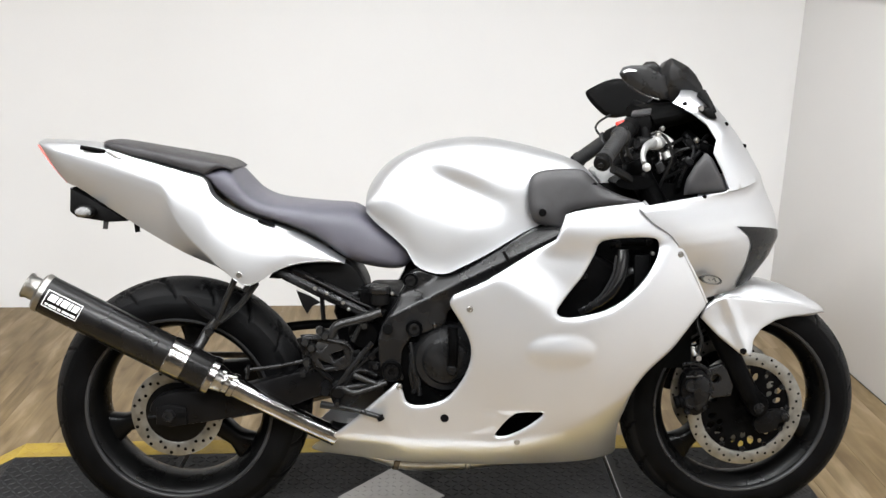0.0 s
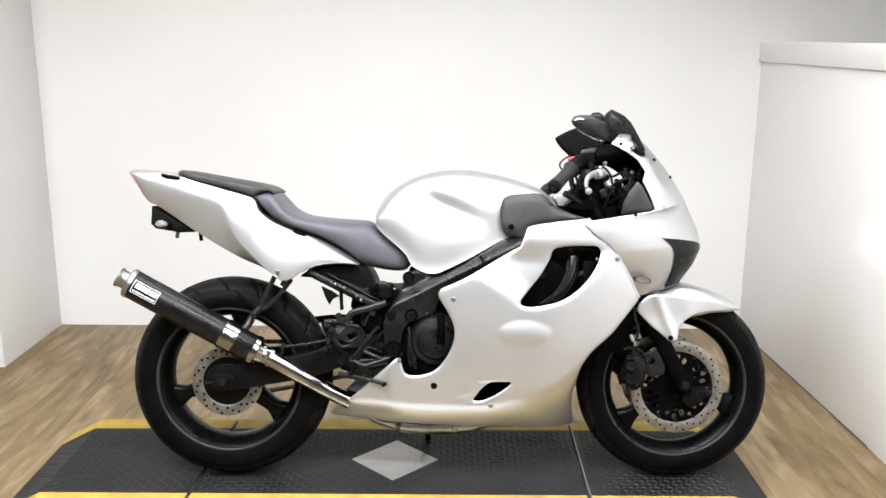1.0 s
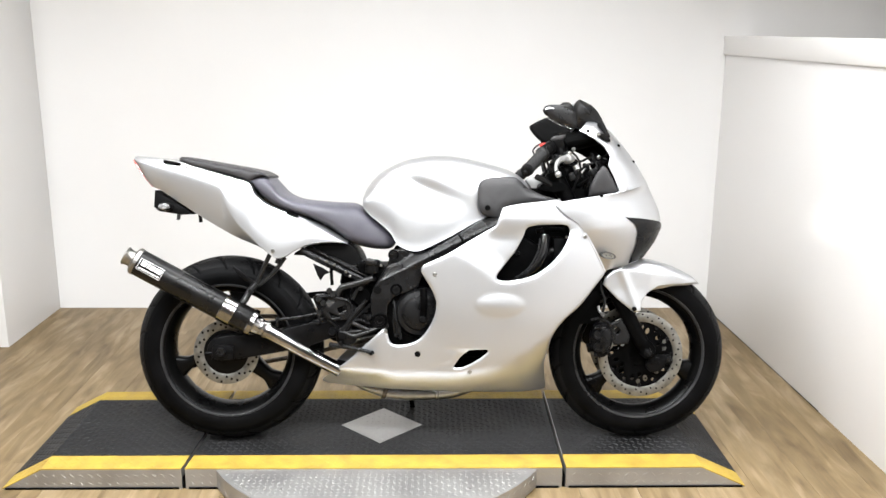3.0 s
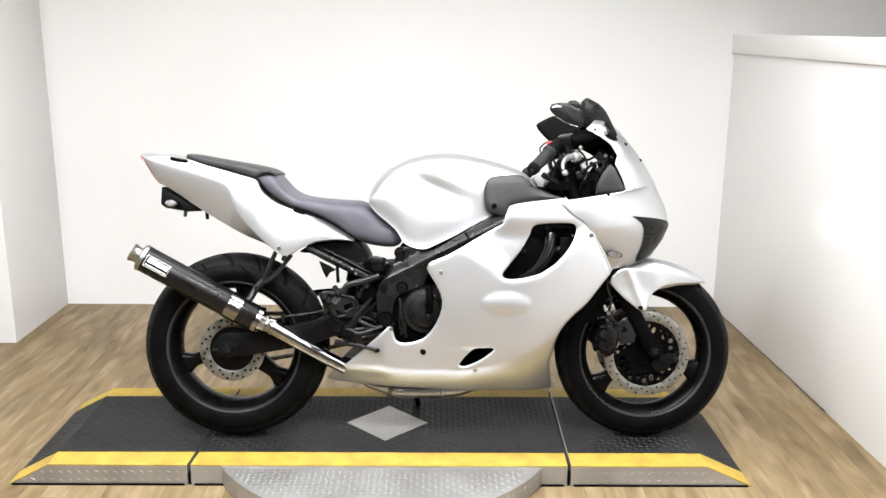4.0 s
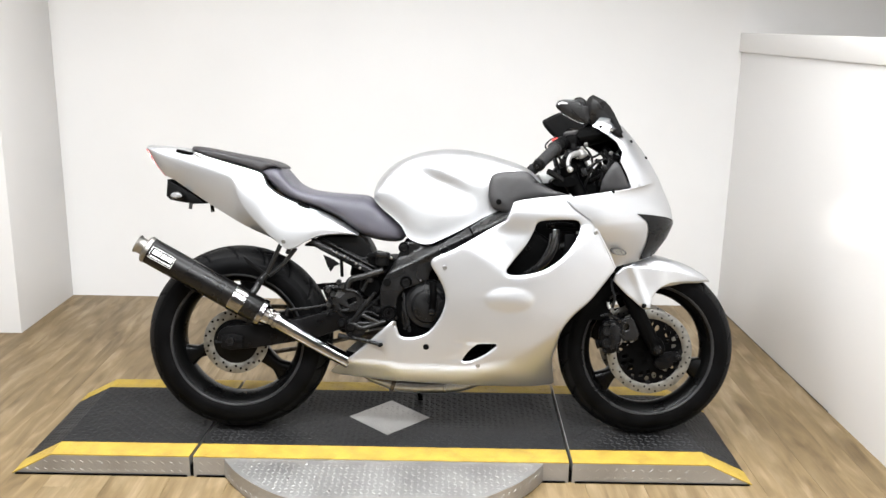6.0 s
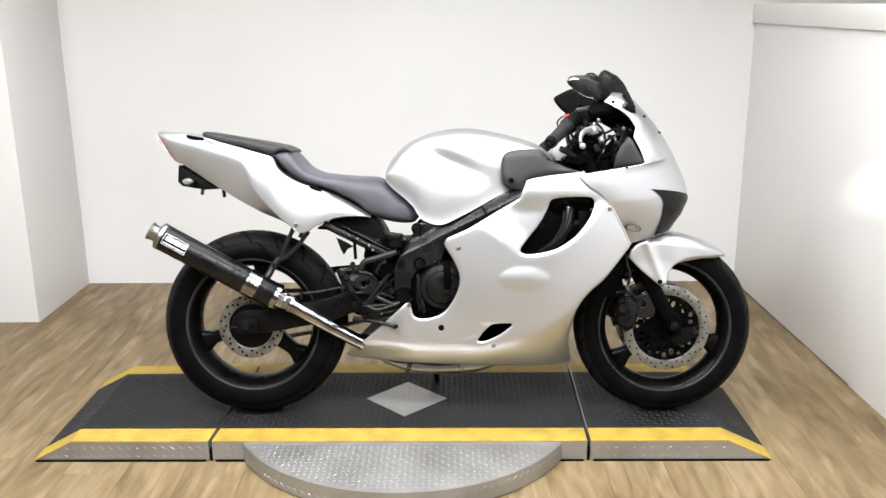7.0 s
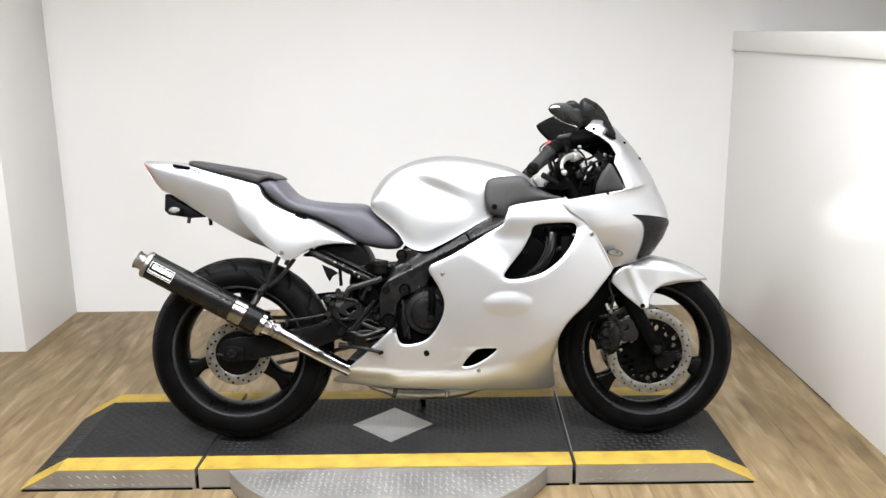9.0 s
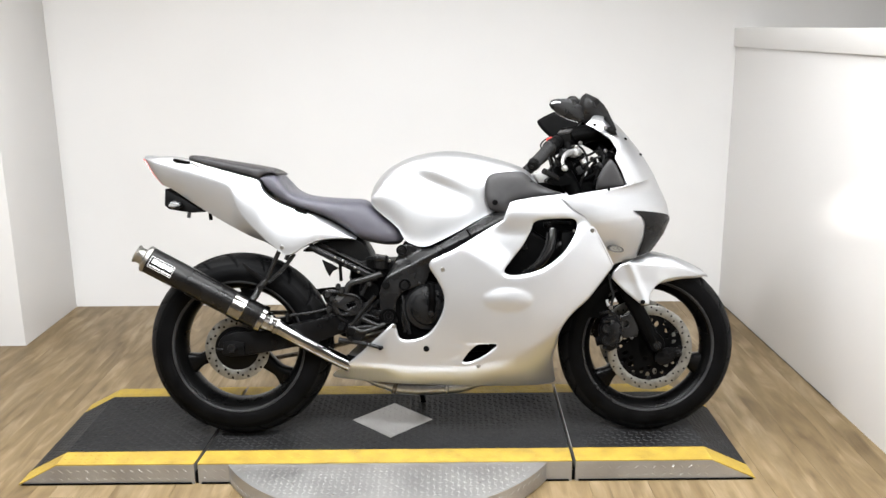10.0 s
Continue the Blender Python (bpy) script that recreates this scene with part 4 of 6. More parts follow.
p_top = profile([(-0.86, 0.949), (-0.85, 0.957), (-0.829, 0.961), (-0.73, 0.944), (-0.635, 0.928), (-0.59, 0.919), (-0.566, 0.911), (-0.548, 0.9), (-0.53, 0.885)])
p_low = profile([(-0.85, 0.94), (-0.836, 0.941), (-0.798, 0.928), (-0.71, 0.907), (-0.636, 0.887), (-0.605, 0.877), (-0.588, 0.889), (-0.565, 0.896), (-0.548, 0.892), (-0.53, 0.88)])
xa, xb = -0.846, -0.546
p_half = profile([(xa, 0.06), (xa + 0.02, 0.085), (xa + 0.1, 0.105), (xa + 0.25, 0.121), (xb - 0.03, 0.118), (xb, 0.105)])
part("pillion_seat", lofted(np.linspace(xa, xb, 44), p_top, p_low, p_half, 3.6, 44), M_PILLION, BIKE, "black vinyl pillion seat", angle=60)


part("seat_hook", sweep([(-0.85, -0.075, 0.937), (-0.835, -0.085, 0.934), (-0.812, -0.095, 0.926), (-0.795, -0.1, 0.92)], [0.002, 0.004, 0.004, 0.002], 8, flat=0.6), M_STEEL, BIKE, "bright strap hook under the pillion seat")


# tail fairing: creased sections
tl_top = profile([(-1.002, 0.957), (-0.902, 0.951), (-0.837, 0.941), (-0.806, 0.933), (-0.717, 0.908), (-0.643, 0.887), (-0.604, 0.874), (-0.588, 0.838), (-0.551, 0.808), (-0.495, 0.783), (-0.421, 0.758), (-0.35, 0.721), (-0.287, 0.679)])
tl_low = profile([(-1.002, 0.951), (-0.979, 0.915), (-0.936, 0.864), (-0.903, 0.848), (-0.812, 0.79), (-0.72, 0.735), (-0.646, 0.696), (-0.572, 0.666), (-0.538, 0.643), (-0.512, 0.629), (-0.482, 0.64), (-0.45, 0.661), (-0.402, 0.676), (-0.346, 0.681), (-0.286, 0.678)])
tl_mid = profile([(-1.002, 0.954), (-0.974, 0.939), (-0.894, 0.907), (-0.798, 0.88), (-0.745, 0.865), (-0.705, 0.851), (-0.69, 0.832), (-0.677, 0.801), (-0.654, 0.762), (-0.618, 0.72), (-0.56, 0.666), (-0.507, 0.635), (-0.417, 0.679), (-0.342, 0.687), (-0.283, 0.682)])
xa, xb = -1.0, -0.288
tl_half = profile([(xa, 0.05), (xa + 0.05, 0.075), (xa + 0.2, 0.11), (xa + 0.4, 0.148), (xa + 0.55, 0.155), (xb - 0.1, 0.142), (xb, 0.13)])


def tail_section(x, side):
    zt, zb, zm, w = tl_top(x), tl_low(x), tl_mid(x), tl_half(x)
    zm = min(max(zm, zb + 0.002), zt - 0.002)
    tuck = 0.76 + 0.14 * float(smooth01((x + 0.62) / 0.12))
    lower, ridge, upper = (-w * tuck, zb), (-w * 0.985, zm), (-w * 0.82, zt)
    mix = lambda a, b, k: (a[0] + (b[0] - a[0]) * k, a[1] + (b[1] - a[1]) * k)
    bow = lambda q, k, d: (q[0] - d * w * math.sin(k * math.pi), q[1])
    pts = [bow(mix(lower, ridge, k), k, 0.03) for k in (0, 0.2, 0.4, 0.6, 0.78, 0.9)]
    pts += [(ridge[0] * 0.996, zm + (zb - zm) * 0.03), (ridge[0] * 0.996, zm + (zt - zm) * 0.03)]
    pts += [bow(mix(ridge, upper, k), k, 0.05) for k in (0.1, 0.22, 0.36, 0.5, 0.64, 0.78, 0.9, 1.0)] + [(-w * 0.62, zt + 0.003)]
    return [(x, -side * y, z) for y, z in pts]


for side in (-1, 1):
    rows = [tail_section(x, side) for x in np.linspace(xa, xb, 90)]
    rows = [r + [(p[0], p[1] - side * 0.003, p[2]) for p in r[::-1]] for r in rows]
    bm = rings(rows)
    tail = part("tail_fairing", bm, M_PAINT, BIKE, "silver tail fairing", angle=45)
rows = [[(x, y * tl_half(x) * 0.63, tl_top(x) + 0.0025 + 0.004 * (1 - y * y)) for y in np.linspace(-1, 1, 9)] for x in np.linspace(xa, xa + 0.24, 14)]
rows = [r + [(p[0], p[1], p[2] - 0.004) for p in r[::-1]] for r in rows]
part("tail_top", rings(rows), M_PAINT, BIKE, angle=45)
part("strap_slot", block(-0.028, 0.028, -0.004, 0.004, -0.005, 0.005, 0.002), M_LINING, tail).matrix_local = Matrix.Translation((-0.862, -0.09, 0.94)) @ pose(0, 0, 0, 35, 11, 6)
# tail lamp, wedge under the tip
rows = [[(x, y * 0.05, z) for y in np.linspace(-1, 1, 9)] for x, z in [(-1.003, 0.95), (-0.983, 0.916), (-0.961, 0.886), (-0.94, 0.861), (-0.931, 0.861)]]
rows = [r + [(p[0] + 0.012, p[1] * 0.9, p[2]) for p in r[::-1]] for r in rows]
part("tail_lamp", rings(rows), M_RED, BIKE, "red tail lamp lens", angle=40)
# plate holder with indicator
holder = part("plate_holder", slab([(-0.93, 0.85), (-0.833, 0.794), (-0.802, 0.771), (-0.844, 0.769), (-0.919, 0.781), (-0.934, 0.795)], -0.06, 0.06, 0.003), M_PLASTIC, BIKE, "black plastic plate holder")
part("holder_stay", sweep([(-0.852, -0.05, 0.782), (-0.857, -0.05, 0.752)], 0.006), M_GREYPL, holder)
part("holder_hook", sweep([(-0.787, -0.04, 0.77), (-0.784, -0.04, 0.743)], 0.006), M_PLASTIC, holder)
ind = part("turn_indicator", lathe([(0, -0.03), (0.009, -0.028), (0.016, -0.018), (0.018, 0), (0.012, 0.02), (0, 0.02)], (0, 0, 0), n=24, closed=False), M_PLASTIC, BIKE, "small turn indicator")
ind.matrix_local = Matrix.Translation((-0.89, -0.075, 0.797)) @ Matrix.Diagonal((1.35, 1, 0.85, 1))
part("indicator_lens", lathe([(0, -0.034), (0.008, -0.032), (0.0135, -0.022), (0, -0.02)], (0, 0, 0), n=20, closed=False), M_CLEAR, ind, "clear indicator lens")
# inner rear mudguard and undertray
rows = [[(x, y, z) for y in np.linspace(-0.065, 0.065, 7)] for x, z in spline([(-0.848, 0.826), (-0.774, 0.795), (-0.663, 0.738), (-0.553, 0.681), (-0.459, 0.672), (-0.393, 0.683), (-0.308, 0.682), (-0.271, 0.659)], 4)]
rows = [r + [(p[0], p[1], p[2] + 0.006) for p in r[::-1]] for r in rows]
part("undertray", rings(rows), M_PLASTIC, BIKE, angle=60)
part("inner_mudguard", slab(spline([(-0.469, 0.638), (-0.421, 0.664), (-0.346, 0.675), (-0.286, 0.674), (-0.253, 0.642), (-0.235, 0.595), (-0.254, 0.572), (-0.31, 0.599), (-0.375, 0.634)], 3, True), -0.09, 0.09, 0.004), M_PLASTIC, BIKE)


# ---- wheels ----
def tyre(parent, cx, cz, r, half, bead, phase):
    """Round-crowned tyre with angled tread grooves."""
    n, m = 560, 40

    def groove(a, y):
        """Depth of the tread at an angle round the wheel and a place across it."""
        u, s = (a * r + phase) / 0.105, abs(y) / half
        c = (u + s * 0.75 + (0.5 if y > 0 else 0)) % 1.0
        if abs(c - 0.5) < 0.055 * (1.15 - s) / 0.6 and 0.28 < s < 0.88:
            return 0.005
        c = (u * 0.5 - s * 1.1 + (0.25 if y > 0 else 0)) % 1.0
        return 0.005 if abs(c - 0.5) < 0.034 and 0.06 < s < 0.62 else 0.0

    rows = []
    for k in range(n):
        a = k * math.tau / n
        row = []
        for j in range(m):
            t = -1 + 2 * j / (m - 1)
            th = t * 1.62
            flat = abs(th) >= math.pi / 2
            y = math.copysign(half, th) * (1 - 0.48 * (abs(th) - math.pi / 2)) if flat else half * math.sin(th)
            rr = bead + (r - bead) * (0.0 if flat else max(0.0, math.cos(th)) ** 0.75)
            if 0.78 < abs(t) < 0.82 or 0.87 < abs(t) < 0.9:
                y *= 1.03
            if abs(t) > 0.93:
                y *= 0.9
                rr = bead - 0.008
            rr -= groove(a, y)
            row.append((cx + rr * math.cos(a), y, cz + rr * math.sin(a)))
        row.append((cx + (bead - 0.02) * math.cos(a), half * 0.6, cz + (bead - 0.02) * math.sin(a)))
        row.append((cx + (bead - 0.02) * math.cos(a), -half * 0.6, cz + (bead - 0.02) * math.sin(a)))
        rows.append(row)
    bm, _ = grid(rows, close_u=True, close_v=True)
    bmesh.ops.recalc_face_normals(bm, faces=bm.faces)
    ob = part("tyre", bm, M_RUBBER, parent, "black street tyre", angle=50)
    ob.data.materials.append(M_TREAD)
    # grooves keep the darker rubber, so their shade is partly in the colour
    for f in ob.data.polygons:
        if abs(f.center.y) < half * 0.86 and not groove(math.atan2(f.center.z - cz, f.center.x - cx) % math.tau, f.center.y):
            f.material_index = 1
    return ob


def rim(parent, cx, cz, r, half, spokes, hub_r, hub_half, lip):
    prof = [(r - 0.004, -half), (r + 0.002, -half + 0.002), (r + 0.001, -half + 0.008), (r - 0.012, -half + 0.016), (r - 0.026, -half * 0.55), (r - 0.03, -half * 0.3),
            (r - 0.034, 0), (r - 0.03, half * 0.3), (r - 0.026, half * 0.55), (r - 0.012, half - 0.016), (r + 0.001, half - 0.008), (r + 0.002, half - 0.002), (r - 0.004, half),
            (r - 0.016, half - 0.006), (r - 0.032, half * 0.6), (r - 0.039, half * 0.3), (r - 0.041, 0), (r - 0.039, -half * 0.3), (r - 0.032, -half * 0.6), (r - 0.016, -half + 0.006)]
    ob = part("rim", lathe(prof, (cx, 0, cz), n=96), M_RIM, parent, "glossy black wheel rim", angle=35)
    part("hub", lathe([(0, -hub_half), (hub_r * 0.6, -hub_half), (hub_r * 0.7, -hub_half + 0.008), (hub_r, -hub_half * 0.6), (hub_r, hub_half * 0.6), (hub_r * 0.7, hub_half), (0, hub_half)], (cx, 0, cz), n=40, closed=False), M_RIM, parent)
    for sy in (-1, 1):
        part("rim_edge", lathe([(r - 0.0155, sy * (lip - 0.004)), (r - 0.0135, sy * (lip + 0.0005)), (r - 0.0115, sy * (lip + 0.002)), (r - 0.0075, sy * (lip + 0.002)), (r - 0.006, sy * (lip - 0.002))], (cx, 0, cz), n=96), M_FLANGE, parent, "grey rim edge with its highlight in the colour")
    for deg in spokes:
        a = radians(deg)
        rows = []
        for t in np.linspace(0, 1, 12):
            d = hub_r * 0.7 + (r - 0.036 - hub_r * 0.7) * t
            w = 0.041 - 0.02 * math.sin(t * math.pi * 0.62) + 0.02 * max(0, t - 0.75) * 4
            e = 0.036 - 0.012 * t
            row = []
            for k in range(16):
                q = k * math.tau / 16
                u = w * math.copysign(abs(math.cos(q)) ** 0.6, math.cos(q))
                y = e * math.copysign(abs(math.sin(q)) ** 0.6, math.sin(q))
                row.append((cx + d * math.cos(a) - u * math.sin(a), y, cz + d * math.sin(a) + u * math.cos(a)))
            rows.append(row)
        part("spoke", rings(rows), M_RIM, parent, angle=50)
    return ob


def brake_disc(parent, cx, y, cz, r0, r1, holes, label, drill=0.0042):
    """A drilled ring; the drillings are dark countersunk plugs of depth."""
    prof = [(r0, -0.0025), (r0 + 0.001, -0.003), (r1 - 0.001, -0.003), (r1, -0.0025), (r1, 0.0025), (r0, 0.0025)]
    ob = part("brake_disc", lathe(prof, (cx, y, cz), n=120), M_DISC, parent, label, angle=35)
    me = None
    for k in range(holes):
        a = k * math.tau / holes
        q = (r0 + (r1 - r0) * (0.28, 0.55, 0.8)[k % 3])
        c = (cx + q * math.cos(a), y, cz + q * math.sin(a))
        if me is None:
            h = part("drilling", lathe([(0, -0.0034), (drill, -0.0034), (drill, 0.0034), (0, 0.0034)], (0, 0, 0), n=10, closed=False), M_LINING, parent)
            me = h.data
        else:
            h = new("drilling", me)
            h.parent = parent
        h.location = c
    return ob


rear = new("rear_wheel")
rear.parent = BIKE
tyre(rear, RX, RZ, 0.313, 0.088, 0.232, 0.02)
rim(rear, RX, RZ, 0.232, 0.07, (201, 321, 81), 0.06, 0.06, 0.0795)
brake_disc(rear, RX, -0.098, RZ, 0.074, 0.108, 36, "drilled steel rear brake disc")
part("disc_carrier", lathe([(0, -0.104), (0.05, -0.104), (0.078, -0.1), (0.08, -0.094), (0.05, -0.06), (0, -0.06)], (RX, 0, RZ), n=40, closed=False), M_RIM, rear)
part("sprocket", lathe([(0.03, 0.085), (0.09, 0.085), (0.09, 0.092), (0.03, 0.092)], (RX, 0, RZ), n=60, wobble=lambda a, r, s: 0.006 * math.sin(a * 43) if r > 0.08 else 0), M_CHAIN, rear)

front = new("front_wheel")
front.parent = BIKE
tyre(front, FX, FZ, 0.3, 0.059, 0.232, 0.05)
rim(front, FX, FZ, 0.232, 0.048, (219, 339, 99), 0.045, 0.055, 0.0535)
for s in (-1, 1):
    d = brake_disc(front, FX, s * 0.074, FZ, 0.1115, 0.1435, 45, "drilled steel front brake disc", 0.0033)
    ring = [(FX + 0.1135 * math.cos(q), FZ + 0.1135 * math.sin(q)) for q in np.linspace(0, math.tau, 72, endpoint=False)]
    cuts = []
    for k in range(6):
        for da, rr, ra, rb in ((-0.22, 0.083, 0.011, 0.0075), (0.03, 0.094, 0.01, 0.008), (0.08, 0.07, 0.009, 0.0075), (0.31, 0.085, 0.012, 0.0085), (0.55, 0.096, 0.007, 0.006)):
            a = k * math.tau / 6 + da + 0.45
            c = (FX + rr * math.cos(a), FZ + rr * math.sin(a))
            cuts.append([(c[0] + ra * math.cos(q) * math.cos(a) - rb * math.sin(q) * math.sin(a), c[1] + ra * math.cos(q) * math.sin(a) + rb * math.sin(q) * math.cos(a)) for q in np.linspace(0, math.tau, 12, endpoint=False)])
    if s < 0:
        part("disc_carrier", shell(ring, lambda x, z: 0.072 + 0 * x, cuts, s, 0.004, 0.007, 0.001, 0.002), M_ENGINE, front, "black pierced disc carrier")
        for k in range(12):
            a1 = k * math.tau / 12
            b = (FX + 0.106 * math.cos(a1), s * 0.073, FZ + 0.106 * math.sin(a1))
            part("disc_bobbin", lathe([(0.003, -0.005), (0.006, -0.005), (0.0072, -0.003), (0.0072, 0.004), (0.003, 0.004)], b, n=14), M_CAST, front)
    else:
        part("disc_carrier", lathe([(0.1, -0.003), (0.113, -0.003), (0.113, 0.003), (0.1, 0.003)], (FX, s * 0.07, FZ), n=60), M_ENGINE, front)
        for k in range(6):
            a = k * math.tau / 6 + 0.1
            part("carrier_arm", sweep([(FX + r * math.cos(a), s * 0.068, FZ + r * math.sin(a)) for r in (0.03, 0.105)], 0.008, 8), M_ENGINE, front)
    part("carrier_hub", lathe([(0, -0.01), (0.036, -0.01), (0.042, 0.0), (0.04, 0.012), (0, 0.012)], (FX, s * 0.062, FZ), n=36, closed=False), M_RIM, front)

# ---- forks, brakes, front mudguard ----
HEAD = [(0.41, 0.874), (0.71, 0.316)]
(hx, hz), (ax, az) = HEAD[0], HEAD[1]
for s in (-1, 1):
    y = s * 0.1
    low = (ax, y, az + 0.0)
    top = (hx, y, hz)
    midp = (ax + (hx - ax) * 0.55, y, az + (hz - az) * 0.55)
    leg = part("fork_leg", along([(0, 0.019), (0.01, 0.0235), (0.3, 0.0245), (0.6, 0.0255), (0.95, 0.029), (1, 0.027)], low, midp), M_ENGINE, BIKE, "black fork leg")
    part("fork_tube", along([(0, 0.0205), (1, 0.0205)], midp, top), M_CAST, leg, "grey fork tube")
    part("fork_upper", along([(0, 0.024), (0.05, 0.027), (0.96, 0.027), (1, 0.022)], (ax + (hx - ax) * 0.72, y, az + (hz - az) * 0.72), (ax + (hx - ax) * 1.07, y, az + (hz - az) * 1.07)), M_ENGINE, leg)
    part("axle_clamp", slab(spline([(ax - 0.024, az + 0.02), (ax - 0.018, az - 0.014), (ax + 0.002, az - 0.022), (ax + 0.024, az - 0.01), (ax + 0.022, az + 0.02), (ax - 0.004, az + 0.045)], 4, True), y - 0.022, y + 0.02, 0.004), M_ENGINE, leg)
    part("axle_nut", lathe([(0, -0.03), (0.008, -0.03), (0.009, -0.026), (0.013, -0.026), (0.0145, -0.022), (0.0145, 0.0), (0, 0.0)], (ax, y * 1.0 if s < 0 else y + 0.03, az), n=6 * 4, closed=False), M_CAST, leg)
    # caliper behind the leg
    flip = lambda y0, y1: (min(s * -y0, s * -y1), max(s * -y0, s * -y1))
    calp = part("brake_caliper", slab(spline([(0.535, 0.408), (0.57, 0.412), (0.592, 0.384), (0.586, 0.33), (0.564, 0.3), (0.536, 0.305), (0.522, 0.337), (0.518, 0.376)], 3, True), *flip(-0.122, -0.088), 0.005), M_FRAME, BIKE, "black two-piston brake caliper", angle=30)
    part("caliper_bridge", slab(spline([(0.552, 0.398), (0.583, 0.388), (0.58, 0.338), (0.556, 0.314), (0.546, 0.35)], 3, True), *flip(-0.131, -0.115), 0.004), M_CASE, calp)
    for q, r in (((0.541, 0.376), 0.0155), ((0.541, 0.335), 0.0155)):
        part("piston_cap", lathe([(0, -0.006), (r * 0.55, -0.006), (r * 0.62, -0.009), (r * 0.9, -0.009), (r, -0.006), (r, 0.01), (0, 0.01)], (q[0], s * 0.122, q[1]), n=24, closed=False), M_CASE, calp)
    part("slide_boot", along([(0, 0.014), (0.1, 0.0165), (0.3, 0.014), (0.4, 0.0165), (0.6, 0.014), (0.7, 0.0165), (1, 0.015)], (0.507, s * 0.108, 0.328), (0.54, s * 0.112, 0.338), 18), M_ENGINE, calp, "black rubber slide boot")
    part("caliper_arm", sweep([(0.518, s * 0.118, 0.425), (0.546, s * 0.121, 0.43), (0.572, s * 0.12, 0.419), (0.588, s * 0.116, 0.405)], 0.0055, 8), M_CAST, calp)
    part("pad_pin", sweep([(0.528, s * 0.126, 0.398), (0.566, s * 0.128, 0.4)], 0.0035, 8), M_ROD, calp)
    part("pad_backing", slab([(0.572, 0.306), (0.592, 0.326), (0.6, 0.34), (0.594, 0.346), (0.566, 0.318)], *flip(-0.1, -0.09), 0.001), M_DISC, calp)
    for q in [(0.548, 0.406), (0.58, 0.41), (0.534, 0.31), (0.574, 0.322), (0.588, 0.36)]:
        part("caliper_bolt", lathe([(0, -0.008), (0.0045, -0.008), (0.006, -0.005), (0.006, 0.01), (0, 0.01)], (q[0], s * 0.126, q[1]), n=12, closed=False), M_CAST, calp)
    part("caliper_bracket", shell([(0.588, 0.412), (0.627, 0.424), (0.652, 0.368), (0.647, 0.343), (0.6, 0.338), (0.583, 0.369)], lambda x, z: 0.106 + 0 * x, [[(0.608 + 0.0115 * math.cos(q), 0.386 + 0.0115 * math.sin(q)) for q in np.linspace(0, math.tau, 16, endpoint=False)]], s, 0.012, 0.006, 0.002, 0.004), M_SPAR, leg, "dark pierced caliper bracket")
    part("sensor_arm", slab(spline([(0.71, 0.274), (0.728, 0.297), (0.774, 0.304), (0.797, 0.293), (0.797, 0.273), (0.774, 0.27), (0.767, 0.254), (0.733, 0.243), (0.714, 0.255)], 3, True), *flip(-0.1, -0.086), 0.003), M_FRAME, leg, "black sensor bracket")
    q = [(0.784, 0.287)][0]
    part("sensor_bolt", lathe([(0.003, -0.008), (0.008, -0.008), (0.01, -0.004), (0.01, 0.006), (0.003, 0.006)], (q[0], s * 0.1, q[1]), n=18), M_CAST, leg)
    part("brake_hose", sweep([(0.555, s * 0.122, 0.45), (0.562, s * 0.122, 0.49), (0.553, s * 0.115, 0.525), (0.55, s * 0.09, 0.6), (0.51, s * 0.075, 0.72), (0.48, s * 0.07, 0.82)], 0.005, 8), M_CABLE, calp)
    part("hose_union", lathe([(0, -0.01), (0.007, -0.01), (0.0085, -0.006), (0.0085, 0.006), (0, 0.006)], (0.552, s * 0.128, 0.447), n=16, closed=False), M_CHROME, calp, "bright banjo bolt")
    part("union_neck", sweep([(0.552, s * 0.125, 0.447), (0.543, s * 0.124, 0.459), (0.541, s * 0.122, 0.472)], [0.006, 0.005, 0.0045], 10), M_ALLOY, calp, "bright hose union")
part("front_axle", sweep([(ax, -0.1, az), (ax, 0.1, az)], 0.011), M_CAST, front)
for k, f in enumerate((0.985, 0.78)):
    c = (ax + (hx - ax) * f, az + (hz - az) * f)
    part("triple_clamp", rings([[(c[0] - 0.03 + 0.045 * math.cos(a) * 1.0, y, c[1] + 0.016 * math.sin(a)) for a in np.linspace(0, math.tau, 16, endpoint=False)] for y in (-0.135, -0.1, -0.05, 0, 0.05, 0.1, 0.135)]), M_ENGINE, BIKE)

# mudguard hugging the tyre
EDGE_IN = [(0.598, 0.577), (0.655, 0.569), (0.713, 0.526), (0.755, 0.528), (0.8, 0.537), (0.857, 0.539), (0.886, 0.54)]
TOP = [(0.609, 0.584), (0.625, 0.612), (0.662, 0.621), (0.73, 0.617), (0.808, 0.596), (0.876, 0.561), (0.908, 0.533)]
e_in, e_top = spline(EDGE_IN, 6), spline(TOP, 6)
rows = []
for i, (a, b) in enumerate(zip(e_in, e_top)):
    u = i / (len(e_in) - 1)
    w = 0.082 * (1 - max(0, (u - 0.72) / 0.28) ** 2 * 0.75)
    row = []
    for f in np.linspace(-1, 1, 25):
        t = abs(f)
        h = (1 - t ** 3.2) ** 0.75 if t < 1 else 0
        row.append((a[0] + (b[0] - a[0]) * h, w * math.copysign(min(1, t * 1.15) ** 0.8, f), a[1] + (b[1] - a[1]) * h))
    rows.append(row)
rows2 = [r + [(p[0], p[1] * 0.96, p[2] - 0.003) for p in r[::-1]] for r in rows]
guard = part("front_mudguard", rings(rows2), M_PAINT, BIKE, "silver front mudguard", angle=50)
